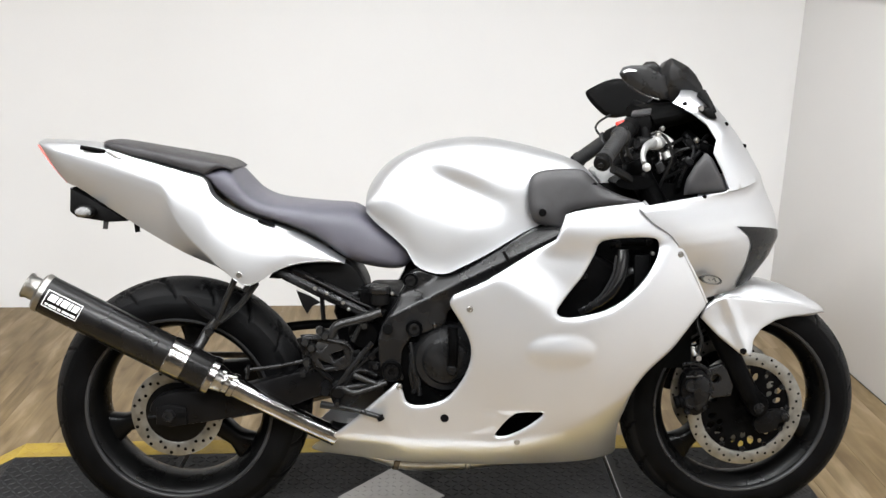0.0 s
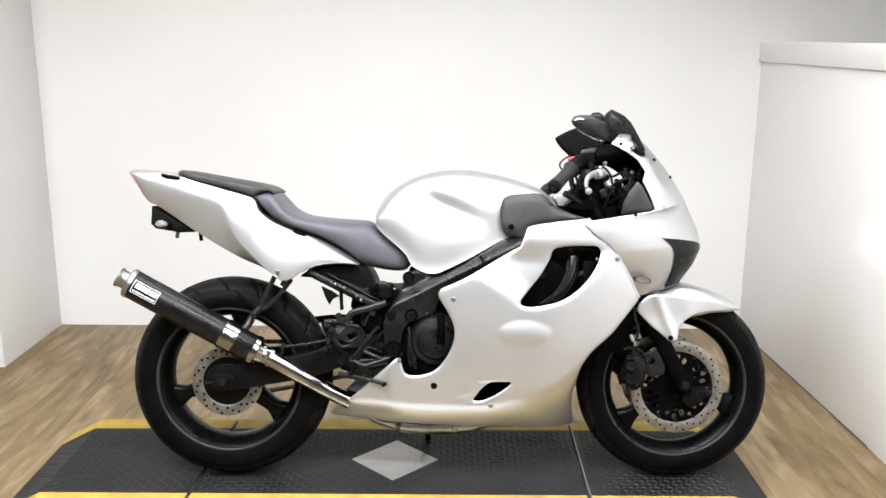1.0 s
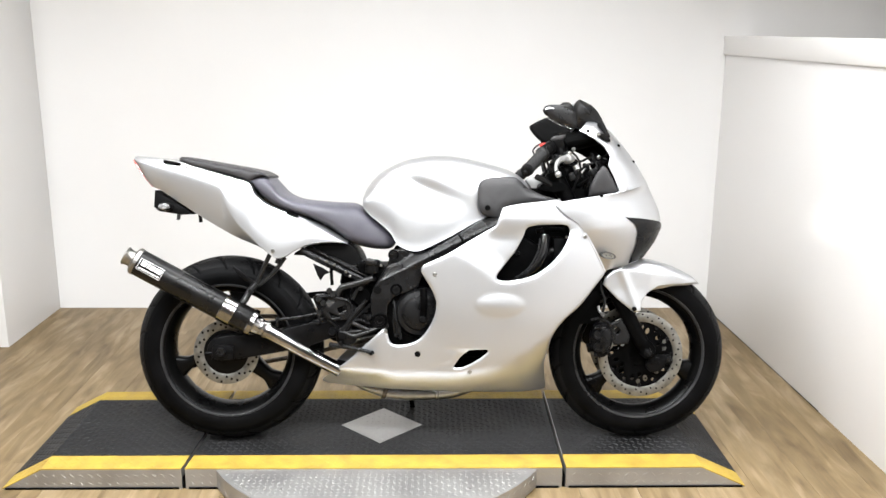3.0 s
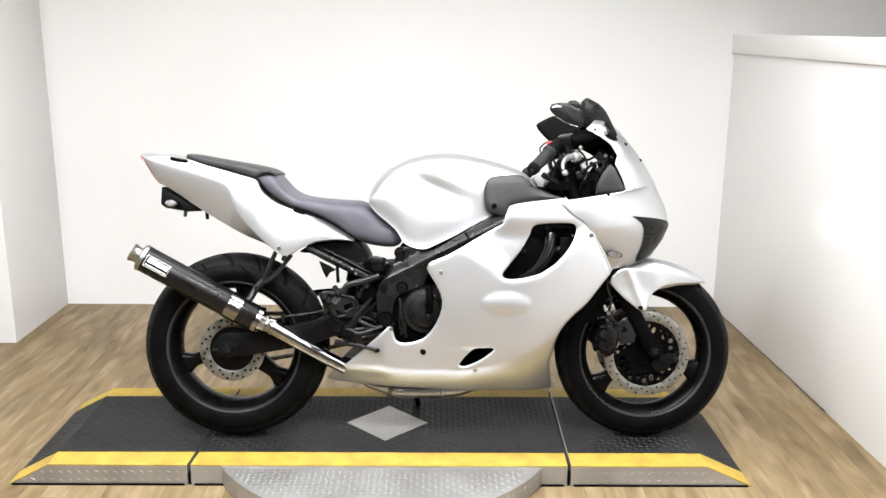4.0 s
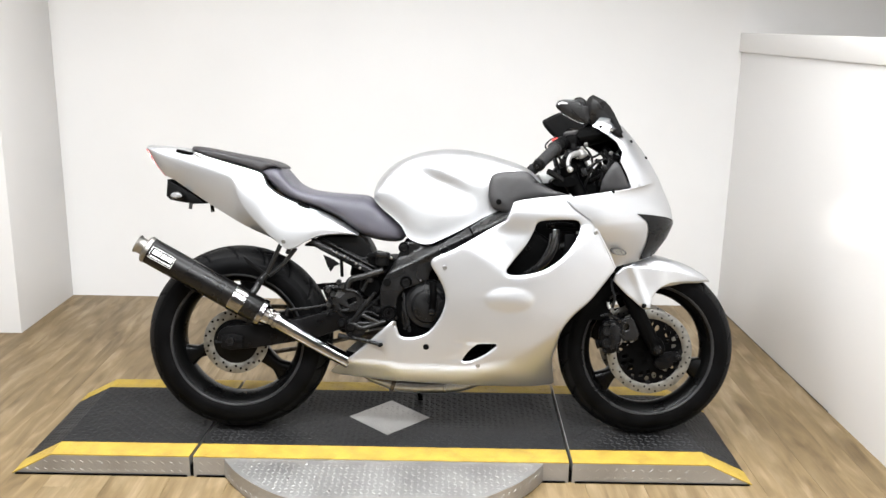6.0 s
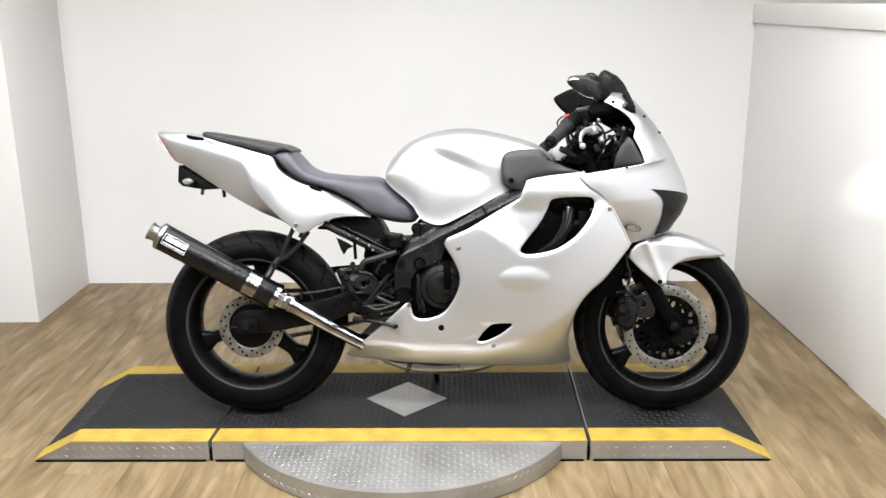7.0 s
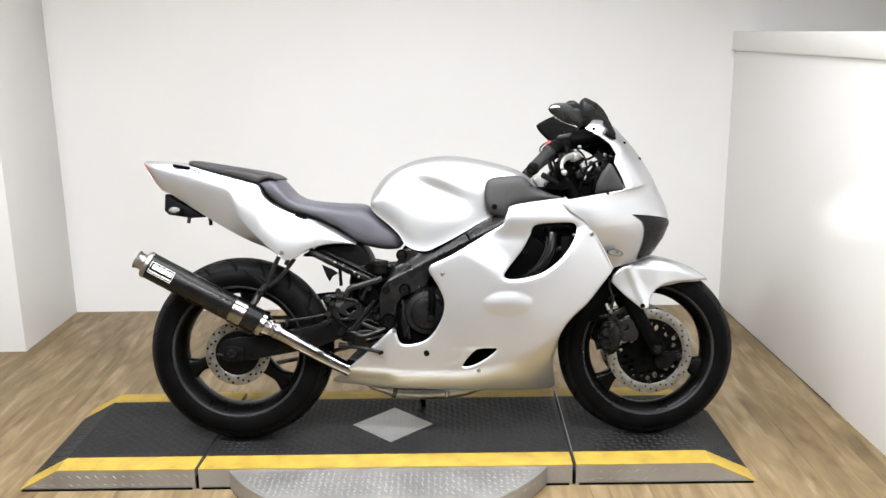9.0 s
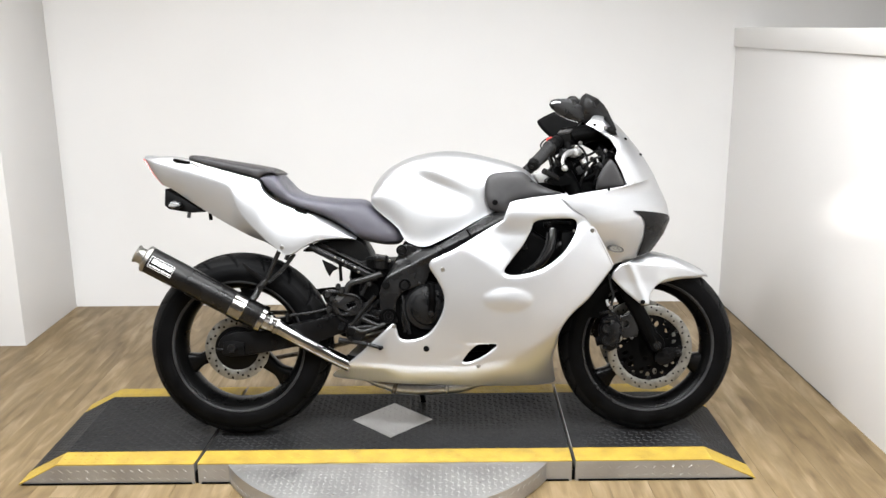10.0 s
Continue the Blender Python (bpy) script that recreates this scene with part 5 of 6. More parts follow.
for side in (-1, 1):
    edge = [(0.606, 0.598), (0.675, 0.593), (0.778, 0.577), (0.84, 0.561), (0.882, 0.545), (0.836, 0.541), (0.775, 0.542), (0.735, 0.537), (0.7, 0.519), (0.681, 0.492), (0.676, 0.458), (0.652, 0.456), (0.596, 0.502), (0.552, 0.547), (0.56, 0.57), (0.582, 0.59)]
    ridge = [(0.609, 0.597), (0.659, 0.474)]
    (r0x, r0z), (r1x, r1z) = ridge
    nx, nz = (r1z - r0z), -(r1x - r0x)
    ln = math.hypot(nx, nz)
    dep = lambda x, z: 0.139 - 0.06 * smooth01((x - 0.7) / 0.2) + 0.007 * np.exp(-(((x - r0x) * nx + (z - r0z) * nz) / ln / 0.012) ** 2) + 0.012 * np.clip((0.53 - z) / 0.1, 0, 1)
    part("mudguard_stay", shell(edge, dep, (), side, 0.003, 0.008, 0.004, 0.008), M_PAINT, guard, "silver mudguard stay", angle=50)
    if side < 0:
        part("stay_bolt", lathe([(0, -0.004), (0.006, -0.004), (0.008, 0), (0.008, 0.008), (0, 0.008)], (0.654, -0.152, 0.467), n=16, closed=False), M_LINING, guard, "black bolt")

# ---- frame, engine ----
spar = spline([(-0.141, 0.649), (-0.126, 0.66), (-0.104, 0.662), (-0.064, 0.648), (-0.023, 0.657), (0.065, 0.706), (0.161, 0.76), (0.222, 0.76), (0.22, 0.732), (0.135, 0.676), (0.043, 0.622), (-0.024, 0.585)], 3, False)
plate = [(-0.046, 0.57), (-0.056, 0.535), (-0.093, 0.523), (-0.135, 0.508), (-0.154, 0.48), (-0.16, 0.434), (-0.151, 0.407), (-0.181, 0.402), (-0.203, 0.423), (-0.21, 0.462), (-0.211, 0.505), (-0.201, 0.538), (-0.175, 0.579), (-0.152, 0.62)]
SPAR_EDGE = [(-0.064, 0.648), (0.161, 0.76)]
for side in (-1, 1):
    edge = np.vstack([spar, np.array(plate)])
    (s0x, s0z), (s1x, s1z) = SPAR_EDGE
    sl = math.hypot(s1x - s0x, s1z - s0z)

    def spar_depth(x, z):
        """The spar's upper face leans in to the tank, with a step along its middle."""
        below = ((s1z - s0z) * (x - s0x) - (s1x - s0x) * (z - s0z)) / sl
        top = np.clip(below / 0.026, 0, 1)
        return 0.13 + 0.03 * top - 0.007 * smooth01((below - 0.026) / 0.022) * smooth01((x + 0.1) / 0.05) + 0.05 * np.clip(x, 0, 1)

    fr = part("frame_spar", shell(edge, spar_depth, (), side, 0.03, 0.006, 0.004, 0.008), M_SPAR, BIKE, "dark grey painted aluminium frame", angle=45)
    if side < 0:
        part("spar_weld", sweep([(0.076, -0.177, 0.714), (0.089, -0.179, 0.69)], 0.004), M_FRAME, fr)
        for c, r, m in zip([(-0.135, -0.168, 0.646), (-0.127, -0.168, 0.533), (-0.18, -0.168, 0.431)], (0.012, 0.013, 0.017), (M_CAST, M_CAST, M_FRAME)):
            part("frame_bolt", lathe([(0, -0.002), (r * 0.4, -0.002), (r * 0.45, -0.008), (r * 0.95, -0.008), (r, -0.005), (r, 0.01), (0, 0.01)], c, n=6 * 4, closed=False), m, fr)
            part("bolt_recess", lathe([(r * 1.0, -0.004), (r * 1.35, -0.006), (r * 1.5, -0.002), (r * 1.5, 0.006), (r * 1.0, 0.006)], c, n=28), M_ENGINE, fr)
        part("frame_hole", lathe([(0, -0.0015), (0.011, -0.0015), (0.0125, 0.001), (0.0125, 0.006), (0, 0.006)], (-0.188, -0.168, 0.531), n=24, closed=False), M_LINING, fr)

eng = bmesh.new()
block(-0.2, 0.16, -0.14, 0.14, 0.3, 0.52, 0.02, 3, bm=eng)
block(-0.24, -0.02, -0.11, 0.11, 0.4, 0.6, 0.02, 3, bm=eng)
block(-0.16, 0.3, -0.1, 0.1, 0.215, 0.34, 0.03, 3, bm=eng)
engine = part("engine", eng, M_ENGINE, BIKE, "black four-cylinder engine block")
cyl = block(-0.1, 0.1, -0.14, 0.14, 0.0, 0.26, 0.015, 3)
cy = part("cylinder_head", cyl, M_ENGINE, engine)
cy.matrix_local = pose(0.18, 0, 0.47, 0, 32, 0)
cc = (-0.053, -0.14, 0.455)
cover = part("clutch_cover", lathe([(0, -0.042), (0.035, -0.042), (0.05, -0.038), (0.056, -0.03), (0.07, -0.026), (0.078, -0.012), (0.082, 0.0), (0.082, 0.03), (0, 0.03)], cc, n=56, closed=False), M_CASE, engine, "black round clutch cover", angle=25)
for k in range(7):
    a = radians(60 + k * 51)
    part("cover_bolt", lathe([(0, -0.008), (0.005, -0.008), (0.0065, -0.005), (0.0065, 0.01), (0, 0.01)], (cc[0] + 0.087 * math.cos(a), cc[1] + 0.004, cc[2] + 0.087 * math.sin(a)), n=12, closed=False), M_CAST, engine)
part("water_pipe", sweep([(-0.039, -0.185, 0.538), (-0.037, -0.19, 0.492), (-0.04, -0.185, 0.443)], 0.012, 14), M_ENGINE, engine)
part("pipe_boss", lathe([(0, -0.012), (0.009, -0.012), (0.012, -0.008), (0.012, 0.02), (0, 0.02)], (-0.041, -0.19, 0.44), n=18, closed=False), M_CAST, engine)
part("cable_arm", sweep([(-0.133, -0.15, 0.469), (-0.129, -0.155, 0.432), (-0.122, -0.15, 0.397), (-0.13, -0.15, 0.374)], 0.007, 10), M_CAST, engine)
part("case_pipe", sweep([(-0.137, -0.14, 0.476), (-0.106, -0.145, 0.501), (-0.069, -0.145, 0.52)], 0.008, 10), M_ENGINE, engine)
part("case_bolt", lathe([(0, -0.008), (0.004, -0.008), (0.0055, -0.005), (0.0055, 0.006), (0, 0.006)], (-0.079, -0.16, 0.539), n=12, closed=False), M_CHROME, engine, "bright bolt")
part("wire_loom", sweep([(-0.135, -0.15, 0.495), (-0.131, -0.155, 0.462), (-0.136, -0.155, 0.424), (-0.129, -0.15, 0.382)], 0.005, 8), M_CAST, engine)
part("wire_loom", sweep([(-0.121, -0.15, 0.451), (-0.119, -0.152, 0.414), (-0.114, -0.15, 0.367)], 0.006, 8), M_CASE, engine)
# collector and sump below the fairing
part("exhaust_collector", sweep([(-0.3, -0.06, 0.235), (-0.25, -0.05, 0.196), (-0.2, -0.04, 0.175), (-0.145, -0.035, 0.161), (-0.05, -0.03, 0.157), (0.06, -0.03, 0.163), (0.14, -0.03, 0.185)], [0.014, 0.017, 0.02, 0.024, 0.025, 0.022, 0.014], 18, 6), M_STEEL, BIKE, "dull steel exhaust pipe under the belly")
part("collector_clamp", along([(0, 0.0245), (0.1, 0.0275), (0.9, 0.0275), (1, 0.0245)], (-0.178, -0.038, 0.168), (-0.163, -0.037, 0.164), 24), M_CHAIN, BIKE, "brown rusty pipe clamp")
part("collector_joint", along([(0, 0.023), (0.2, 0.0265), (0.8, 0.0265), (1, 0.023)], (0.0, -0.03, 0.1585), (0.014, -0.03, 0.159), 24), M_STEEL, BIKE)
part("pan_bracket", sweep([(-0.27, -0.07, 0.205), (-0.215, -0.06, 0.183), (-0.15, -0.055, 0.181)], 0.005, 8), M_CHAIN, BIKE)
part("belly_pan", rings([[(x, y, 0.225 - 0.01 * math.cos(y * 14)) for y in (-0.075, -0.04, 0, 0.04, 0.075)] + [(x, y, 0.235) for y in (0.075, 0.04, 0, -0.04, -0.075)] for x in np.linspace(-0.3, 0.3, 10)]), M_PAINT, BIKE, "silver belly pan")

# ---- swing arm, rear linkage ----
for side in (-1, 1):
    y = side * 0.125
    arm = slab(spline([(-0.747, 0.336), (-0.731, 0.363), (-0.686, 0.378), (-0.592, 0.382), (-0.498, 0.399), (-0.422, 0.419), (-0.328, 0.443), (-0.235, 0.451), (-0.179, 0.436), (-0.179, 0.402), (-0.254, 0.387), (-0.339, 0.369), (-0.424, 0.339), (-0.537, 0.317), (-0.651, 0.299), (-0.718, 0.302), (-0.74, 0.315)], 3, True), y - 0.018, y + 0.018, 0.006)
    sw = part("swing_arm", arm, M_FRAME, BIKE, "black boxed swing arm", angle=30)
    if side < 0:
        block_ = part("axle_block", slab([(-0.729, 0.344), (-0.7, 0.35), (-0.66, 0.343), (-0.66, 0.301), (-0.7, 0.296), (-0.731, 0.303)], -0.15, -0.142, 0.003), M_FRAME, sw, "dark axle adjuster plate")
        part("axle_nut", lathe([(0, -0.009), (0.007, -0.009), (0.0075, -0.015), (0.0135, -0.015), (0.015, -0.012), (0.015, 0.004), (0, 0.004)], (-0.699, -0.15, 0.326), n=6, closed=False), M_CAST, block_)
        part("adjuster_bolt", sweep([(-0.752, -0.14, 0.318), (-0.728, -0.14, 0.32)], 0.0055, 6), M_CAST, block_)
        part("adjuster_slot", slab([(-0.682, 0.331), (-0.663, 0.33), (-0.663, 0.318), (-0.682, 0.319)], -0.1512, -0.149, 0.0005), M_LINING, block_)
        part("hose_guide", sweep([(-0.523, -0.14, 0.429), (-0.448, -0.142, 0.438), (-0.374, -0.14, 0.452)], 0.005, 8), M_CAST, sw)
        part("guide_clip", sweep([(-0.518, -0.142, 0.41), (-0.514, -0.142, 0.441)], 0.005, 8), M_CAST, sw)
        part("guide_clip", sweep([(-0.378, -0.142, 0.426), (-0.383, -0.142, 0.464)], 0.005, 8), M_CAST, sw)
part("swing_bridge", block(-0.38, -0.22, -0.11, 0.11, 0.41, 0.47, 0.012), M_FRAME, BIKE)
part("shock", along([(0, 0.014), (0.1, 0.02), (0.15, 0.034), (0.2, 0.028), (0.3, 0.034), (0.4, 0.028), (0.5, 0.034), (0.6, 0.028), (0.7, 0.034), (0.8, 0.026), (1, 0.018)], (-0.27, 0, 0.36), (-0.3, 0, 0.62)), M_ENGINE, BIKE)
for zz in (0.395, 0.26):
    part("drive_chain", sweep([(RX, 0.09, RZ + (0.09 if zz > 0.3 else -0.09)), (-0.45, 0.09, zz + 0.01), (-0.2, 0.09, 0.42 if zz > 0.3 else 0.33)], 0.008, 8), M_CHAIN, BIKE)
part("chain_guard", sweep([(-0.566, 0.1, 0.424), (-0.454, 0.1, 0.474), (-0.292, 0.1, 0.483)], 0.012, 8, flat=0.4), M_PLASTIC, BIKE)

# subframe, brackets, reservoir
for side in (-1, 1):
    q = [(x, side * -y, z) for x, y, z in [(-0.443, -0.11, 0.658), (-0.346, -0.115, 0.609), (-0.219, -0.12, 0.548)]]
    part("subframe_rail", sweep(q, 0.0125, 8, flat=0.8), M_CAST if side < 0 else M_FRAME, BIKE, "dark steel subframe rail")
    q = [(x, side * -y, z) for x, y, z in [(-0.411, -0.11, 0.661), (-0.309, -0.11, 0.612), (-0.196, -0.12, 0.559)]]
    part("subframe_rail", sweep(q, 0.009, 8), M_FRAME, BIKE)
    # thin pale tubes drawn for the highlights along each rail
    for q in ([(-0.393, -0.128, 0.636), (-0.328, -0.132, 0.604), (-0.254, -0.134, 0.57), (-0.224, -0.136, 0.557)], [(-0.38, -0.125, 0.651), (-0.317, -0.128, 0.619), (-0.262, -0.13, 0.59), (-0.226, -0.132, 0.574)]):
        part("rail_glint", sweep([(x, side * -y, z) for x, y, z in q], 0.0022, 8), M_ROD, BIKE)
part("footrest_hanger", sweep([(-0.321, -0.15, 0.508), (-0.306, -0.15, 0.536), (-0.259, -0.15, 0.55), (-0.202, -0.15, 0.568)], 0.0105, 10), M_ROD, BIKE, "grey footrest hanger tube")
holes = [[(-0.364, 0.503), (-0.324, 0.495), (-0.343, 0.476), (-0.354, 0.482)], [(-0.322, 0.47), (-0.291, 0.482), (-0.287, 0.466), (-0.313, 0.452)], [(-0.35, 0.461), (-0.332, 0.452), (-0.31, 0.442), (-0.336, 0.437)]]
bracket = part("footrest_bracket", shell([(-0.39, 0.516), (-0.364, 0.518), (-0.32, 0.508), (-0.283, 0.5), (-0.268, 0.481), (-0.269, 0.444), (-0.291, 0.433), (-0.329, 0.429), (-0.354, 0.441), (-0.372, 0.467)], lambda x, z: 0.16 + 0 * x, holes, -1, 0.008, 0.006, 0.002, 0.004), M_SPAR, BIKE, "black footrest bracket")
part("bracket_rib", sweep([(-0.385, -0.162, 0.511), (-0.326, -0.162, 0.505), (-0.279, -0.162, 0.49), (-0.272, -0.162, 0.453)], 0.004, 8), M_CAST, bracket)
part("bracket_tube", sweep([(-0.395, -0.15, 0.508), (-0.377, -0.15, 0.466), (-0.348, -0.15, 0.432), (-0.318, -0.15, 0.406)], 0.006, 8), M_FRAME, bracket)
part("linkage_link", sweep([(-0.225, -0.16, 0.497), (-0.261, -0.16, 0.454), (-0.306, -0.16, 0.396)], 0.007, 10), M_CASE, bracket)
part("linkage_link", sweep([(-0.268, -0.165, 0.423), (-0.235, -0.165, 0.408), (-0.202, -0.162, 0.394)], 0.0065, 10), M_ROD, bracket)
part("linkage_link", sweep([(-0.298, -0.165, 0.393), (-0.269, -0.165, 0.38), (-0.232, -0.165, 0.389), (-0.191, -0.162, 0.403)], 0.007, 10), M_ROD, bracket)
part("linkage_block", slab(spline([(-0.318, 0.402), (-0.288, 0.409), (-0.266, 0.39), (-0.256, 0.368), (-0.275, 0.349), (-0.308, 0.345), (-0.323, 0.368)], 3, True), -0.16, -0.14, 0.004), M_CASE, bracket)
for q in [(-0.365, -0.15, 0.489), (-0.373, -0.15, 0.474), (-0.225, -0.15, 0.462), (-0.217, -0.15, 0.439), (-0.306, -0.17, 0.357), (-0.385, -0.15, 0.421), (-0.24, -0.12, 0.604), (-0.243, -0.12, 0.51)]:
    part("linkage_bolt", lathe([(0, -0.01), (0.006, -0.01), (0.008, -0.006), (0.008, 0.006), (0, 0.006)], q, n=16, closed=False), M_CAST, bracket)
for q in [(-0.377, -0.168, 0.503), (-0.363, -0.17, 0.49), (-0.375, -0.168, 0.456), (-0.332, -0.165, 0.517), (-0.345, -0.16, 0.529), (-0.243, -0.14, 0.535)]:
    part("hose_joint", lathe([(0, -0.012), (0.007, -0.012), (0.009, -0.006), (0.009, 0.006), (0, 0.006)], q, n=12, closed=False), M_ROD, bracket)
part("bracket_spring", sweep([(-0.368, -0.14, 0.484), (-0.354, -0.14, 0.503), (-0.337, -0.14, 0.51), (-0.322, -0.14, 0.516)], 0.007, 8), M_CAST, bracket)
part("linkage_rod", sweep([(-0.292, -0.16, 0.406), (-0.251, -0.155, 0.446), (-0.21, -0.15, 0.482)], 0.006, 8), M_CAST, bracket)
part("linkage_arm", sweep([(-0.311, -0.16, 0.387), (-0.27, -0.16, 0.393), (-0.211, -0.155, 0.399), (-0.159, -0.15, 0.42)], 0.0075, 10), M_CAST, bracket)
part("linkage_arm", sweep([(-0.304, -0.16, 0.374), (-0.261, -0.16, 0.43), (-0.215, -0.155, 0.417)], 0.0065, 10), M_FRAME, bracket)
part("pedal_pivot", lathe([(0, -0.014), (0.012, -0.014), (0.016, -0.01), (0.016, 0.01), (0, 0.01)], (-0.304, -0.16, 0.382), n=20, closed=False), M_FRAME, bracket)
ped = part("brake_pedal", sweep([(-0.345, -0.165, 0.353), (-0.298, -0.17, 0.346), (-0.251, -0.185, 0.341), (-0.205, -0.2, 0.332)], [0.009, 0.007, 0.006, 0.006], 10), M_CASE, BIKE, "black brake pedal")
part("pedal_tip", sweep([(-0.207, -0.21, 0.338), (-0.203, -0.21, 0.329)], 0.0085, 12), M_RUBBER, ped)
part("footpeg", along([(0, 0.012), (0.1, 0.013), (0.9, 0.012), (1, 0.009)], (-0.333, -0.16, 0.397), (-0.327, -0.25, 0.409)), M_RUBBER, BIKE)
res = part("brake_reservoir", lathe([(0, 0.0), (0.02, 0.0), (0.022, 0.004), (0.022, 0.026), (0.026, 0.028), (0.026, 0.038), (0.02, 0.042), (0, 0.042)], (-0.207, -0.13, 0.583), "z", 28, closed=False), M_PLASTIC, BIKE, "black brake fluid reservoir")
part("reservoir_cap", lathe([(0, 0.043), (0.022, 0.043), (0.027, 0.039), (0.027, 0.03), (0.0262, 0.028), (0.0, 0.042)], (-0.207, -0.13, 0.583), "z", 28, closed=False), M_SPAR, res, "ribbed cap")
part("reservoir_hose", sweep([(-0.207, -0.13, 0.583), (-0.217, -0.14, 0.558), (-0.251, -0.14, 0.534), (-0.27, -0.14, 0.496)], 0.006, 8), M_CABLE, res)
part("solenoid", block(-0.015, 0.015, -0.02, 0.02, -0.02, 0.02, 0.005), M_ENGINE, BIKE).matrix_local = Matrix.Translation((-0.238, -0.11, 0.6))
part("loose_bracket", slab([(-0.404, 0.611), (-0.37, 0.596), (-0.348, 0.581), (-0.367, 0.573), (-0.379, 0.554), (-0.39, 0.573)], -0.104, -0.096, 0.001), M_PLASTIC, BIKE)
part("loose_strap", sweep([(-0.344, -0.1, 0.599), (-0.343, -0.1, 0.569), (-0.341, -0.1, 0.539)], 0.008, 8, flat=0.5), M_PLASTIC, BIKE)
for c in [(-0.271, -0.12, 0.597), (-0.293, -0.125, 0.587), (-0.253, -0.11, 0.611), (-0.225, -0.13, 0.568), (-0.271, -0.13, 0.504), (-0.244, -0.12, 0.512)]:
    bolt(BIKE, *c, 0.007, M_CAST)
for x, z in ((-0.292, 0.588), (-0.279, 0.573), (-0.329, 0.611), (-0.177, 0.609), (-0.217, 0.587), (-0.356, 0.622)):
    bolt(BIKE, x, -0.139, z, 0.0045, M_STEEL, "rivet")
part("wire_loom", sweep([(-0.423, -0.09, 0.652), (-0.347, -0.1, 0.624), (-0.272, -0.1, 0.599), (-0.219, -0.1, 0.623), (-0.16, -0.1, 0.594)], 0.006, 8), M_CABLE, BIKE)
part("wire_loom", sweep([(-0.273, -0.1, 0.538), (-0.245, -0.11, 0.501), (-0.236, -0.11, 0.454), (-0.18, -0.12, 0.426)], 0.007, 8), M_CABLE, BIKE)
part("starter_cover", lathe([(0, -0.03), (0.03, -0.03), (0.038, -0.02), (0.04, 0.02), (0, 0.02)], (-0.244, -0.1, 0.508), n=28, closed=False), M_ENGINE, BIKE)
part("linkage_casting", slab(spline([(-0.275, 0.447), (-0.18, 0.461), (-0.162, 0.394), (-0.238, 0.366), (-0.296, 0.347), (-0.352, 0.358), (-0.332, 0.405)], 3, True), -0.1, 0.1, 0.006), M_ENGINE, BIKE)
part("side_stand", sweep([(-0.12, 0.13, 0.24), (-0.1, 0.19, 0.13), (-0.08, 0.245, 0.045)], 0.009, 10), M_ENGINE, BIKE)
part("stand_foot", block(-0.09, -0.07, 0.232, 0.258, 0.036, 0.043, 0.003), M_ENGINE, BIKE)

# ---- exhaust ----
A, B = (-0.957, -0.195, 0.63), (-0.602, -0.162, 0.427)
CAN = 0.0435
muf = part("muffler", along([(0.0, CAN - 0.004), (0.008, CAN - 0.001), (0.03, CAN), (0.985, CAN), (1, CAN - 0.002)], A, B, 48), M_MUFFLER, BIKE, "black round muffler with a chrome strap", angle=30)
ax_ = (Vector(B) - Vector(A)).normalized()
at = lambda s: tuple(Vector(A).lerp(Vector(B), s))
part("end_cap", along([(0, 0.03), (0.12, CAN - 0.004), (0.4, CAN + 0.0015), (1, CAN + 0.0015)], tuple(Vector(A) - ax_ * 0.006), at(0.03), 48), M_STEEL, muf, "steel end cap")
tip = along([(0, 0.029), (0.08, 0.0305), (0.2, 0.029), (0.3, 0.0265), (1, 0.0265)], tuple(Vector(A) - ax_ * 0.034), A, 32)
part("outlet_tip", tip, M_STEEL, muf, "steel outlet tip")
part("outlet_bore", along([(0, 0.0245), (1, 0.0245)], tuple(Vector(A) - ax_ * 0.0346), tuple(Vector(A) - ax_ * 0.028), 28), M_LINING, muf)
part("strap", along([(0, CAN + 0.0005), (0.04, CAN + 0.0024), (0.96, CAN + 0.0024), (1, CAN + 0.0005)], at(0.75), at(0.862), 48), M_CHROME, muf, "polished steel clamp strap")
for s in (0.765, 0.836):
    part("strap_band", along([(0, CAN + 0.0024), (0.5, CAN + 0.003), (1, CAN + 0.0024)], at(s), at(s + 0.01), 48), M_CHROME, muf)
part("front_ring", along([(0, CAN), (0.15, CAN + 0.0032), (0.85, CAN + 0.0032), (1, CAN - 0.008)], at(0.99), at(1.04), 48), M_CHROME, muf, "polished front ring")
part("reducer", along([(0, 0.034), (0.3, 0.03), (0.5, 0.0265), (1, 0.0245)], at(1.035), at(1.18), 40), M_CHROME, muf)
for s in (1.065, 1.13):
    part("pipe_clamp", along([(0, 0.0275), (0.1, 0.0295), (0.9, 0.0295), (1, 0.0275)], at(s), at(s + 0.035), 40), M_CHROME, muf, "bright pipe clamp")
    part("clamp_screw", sweep([tuple(Vector(at(s + 0.02)) + Vector((-0.012, -0.014, 0.029))), tuple(Vector(at(s + 0.02)) + Vector((0.014, -0.014, 0.022)))], 0.0048), M_STEEL, muf)
part("link_pipe", sweep([at(1.16), (-0.47, -0.145, 0.348), (-0.39, -0.132, 0.3), (-0.314, -0.122, 0.259)], [0.0245, 0.0235, 0.0235, 0.0235], 24, 8), M_CHROME, muf, "polished link pipe")
part("pipe_socket", sweep([(-0.333, -0.118, 0.277), (-0.316, -0.116, 0.268), (-0.288, -0.11, 0.262)], [0.022, 0.0235, 0.0225], 20, 4), M_ENGINE, muf, "black pipe socket")
# printed badge, plain marks, wrapped on the can
u = ax_
w = Vector((0, -1, 0)) - u * Vector((0, -1, 0)).dot(u)
w.normalize()
v = u.cross(w).normalized()
if v.z < 0:
    v = -v


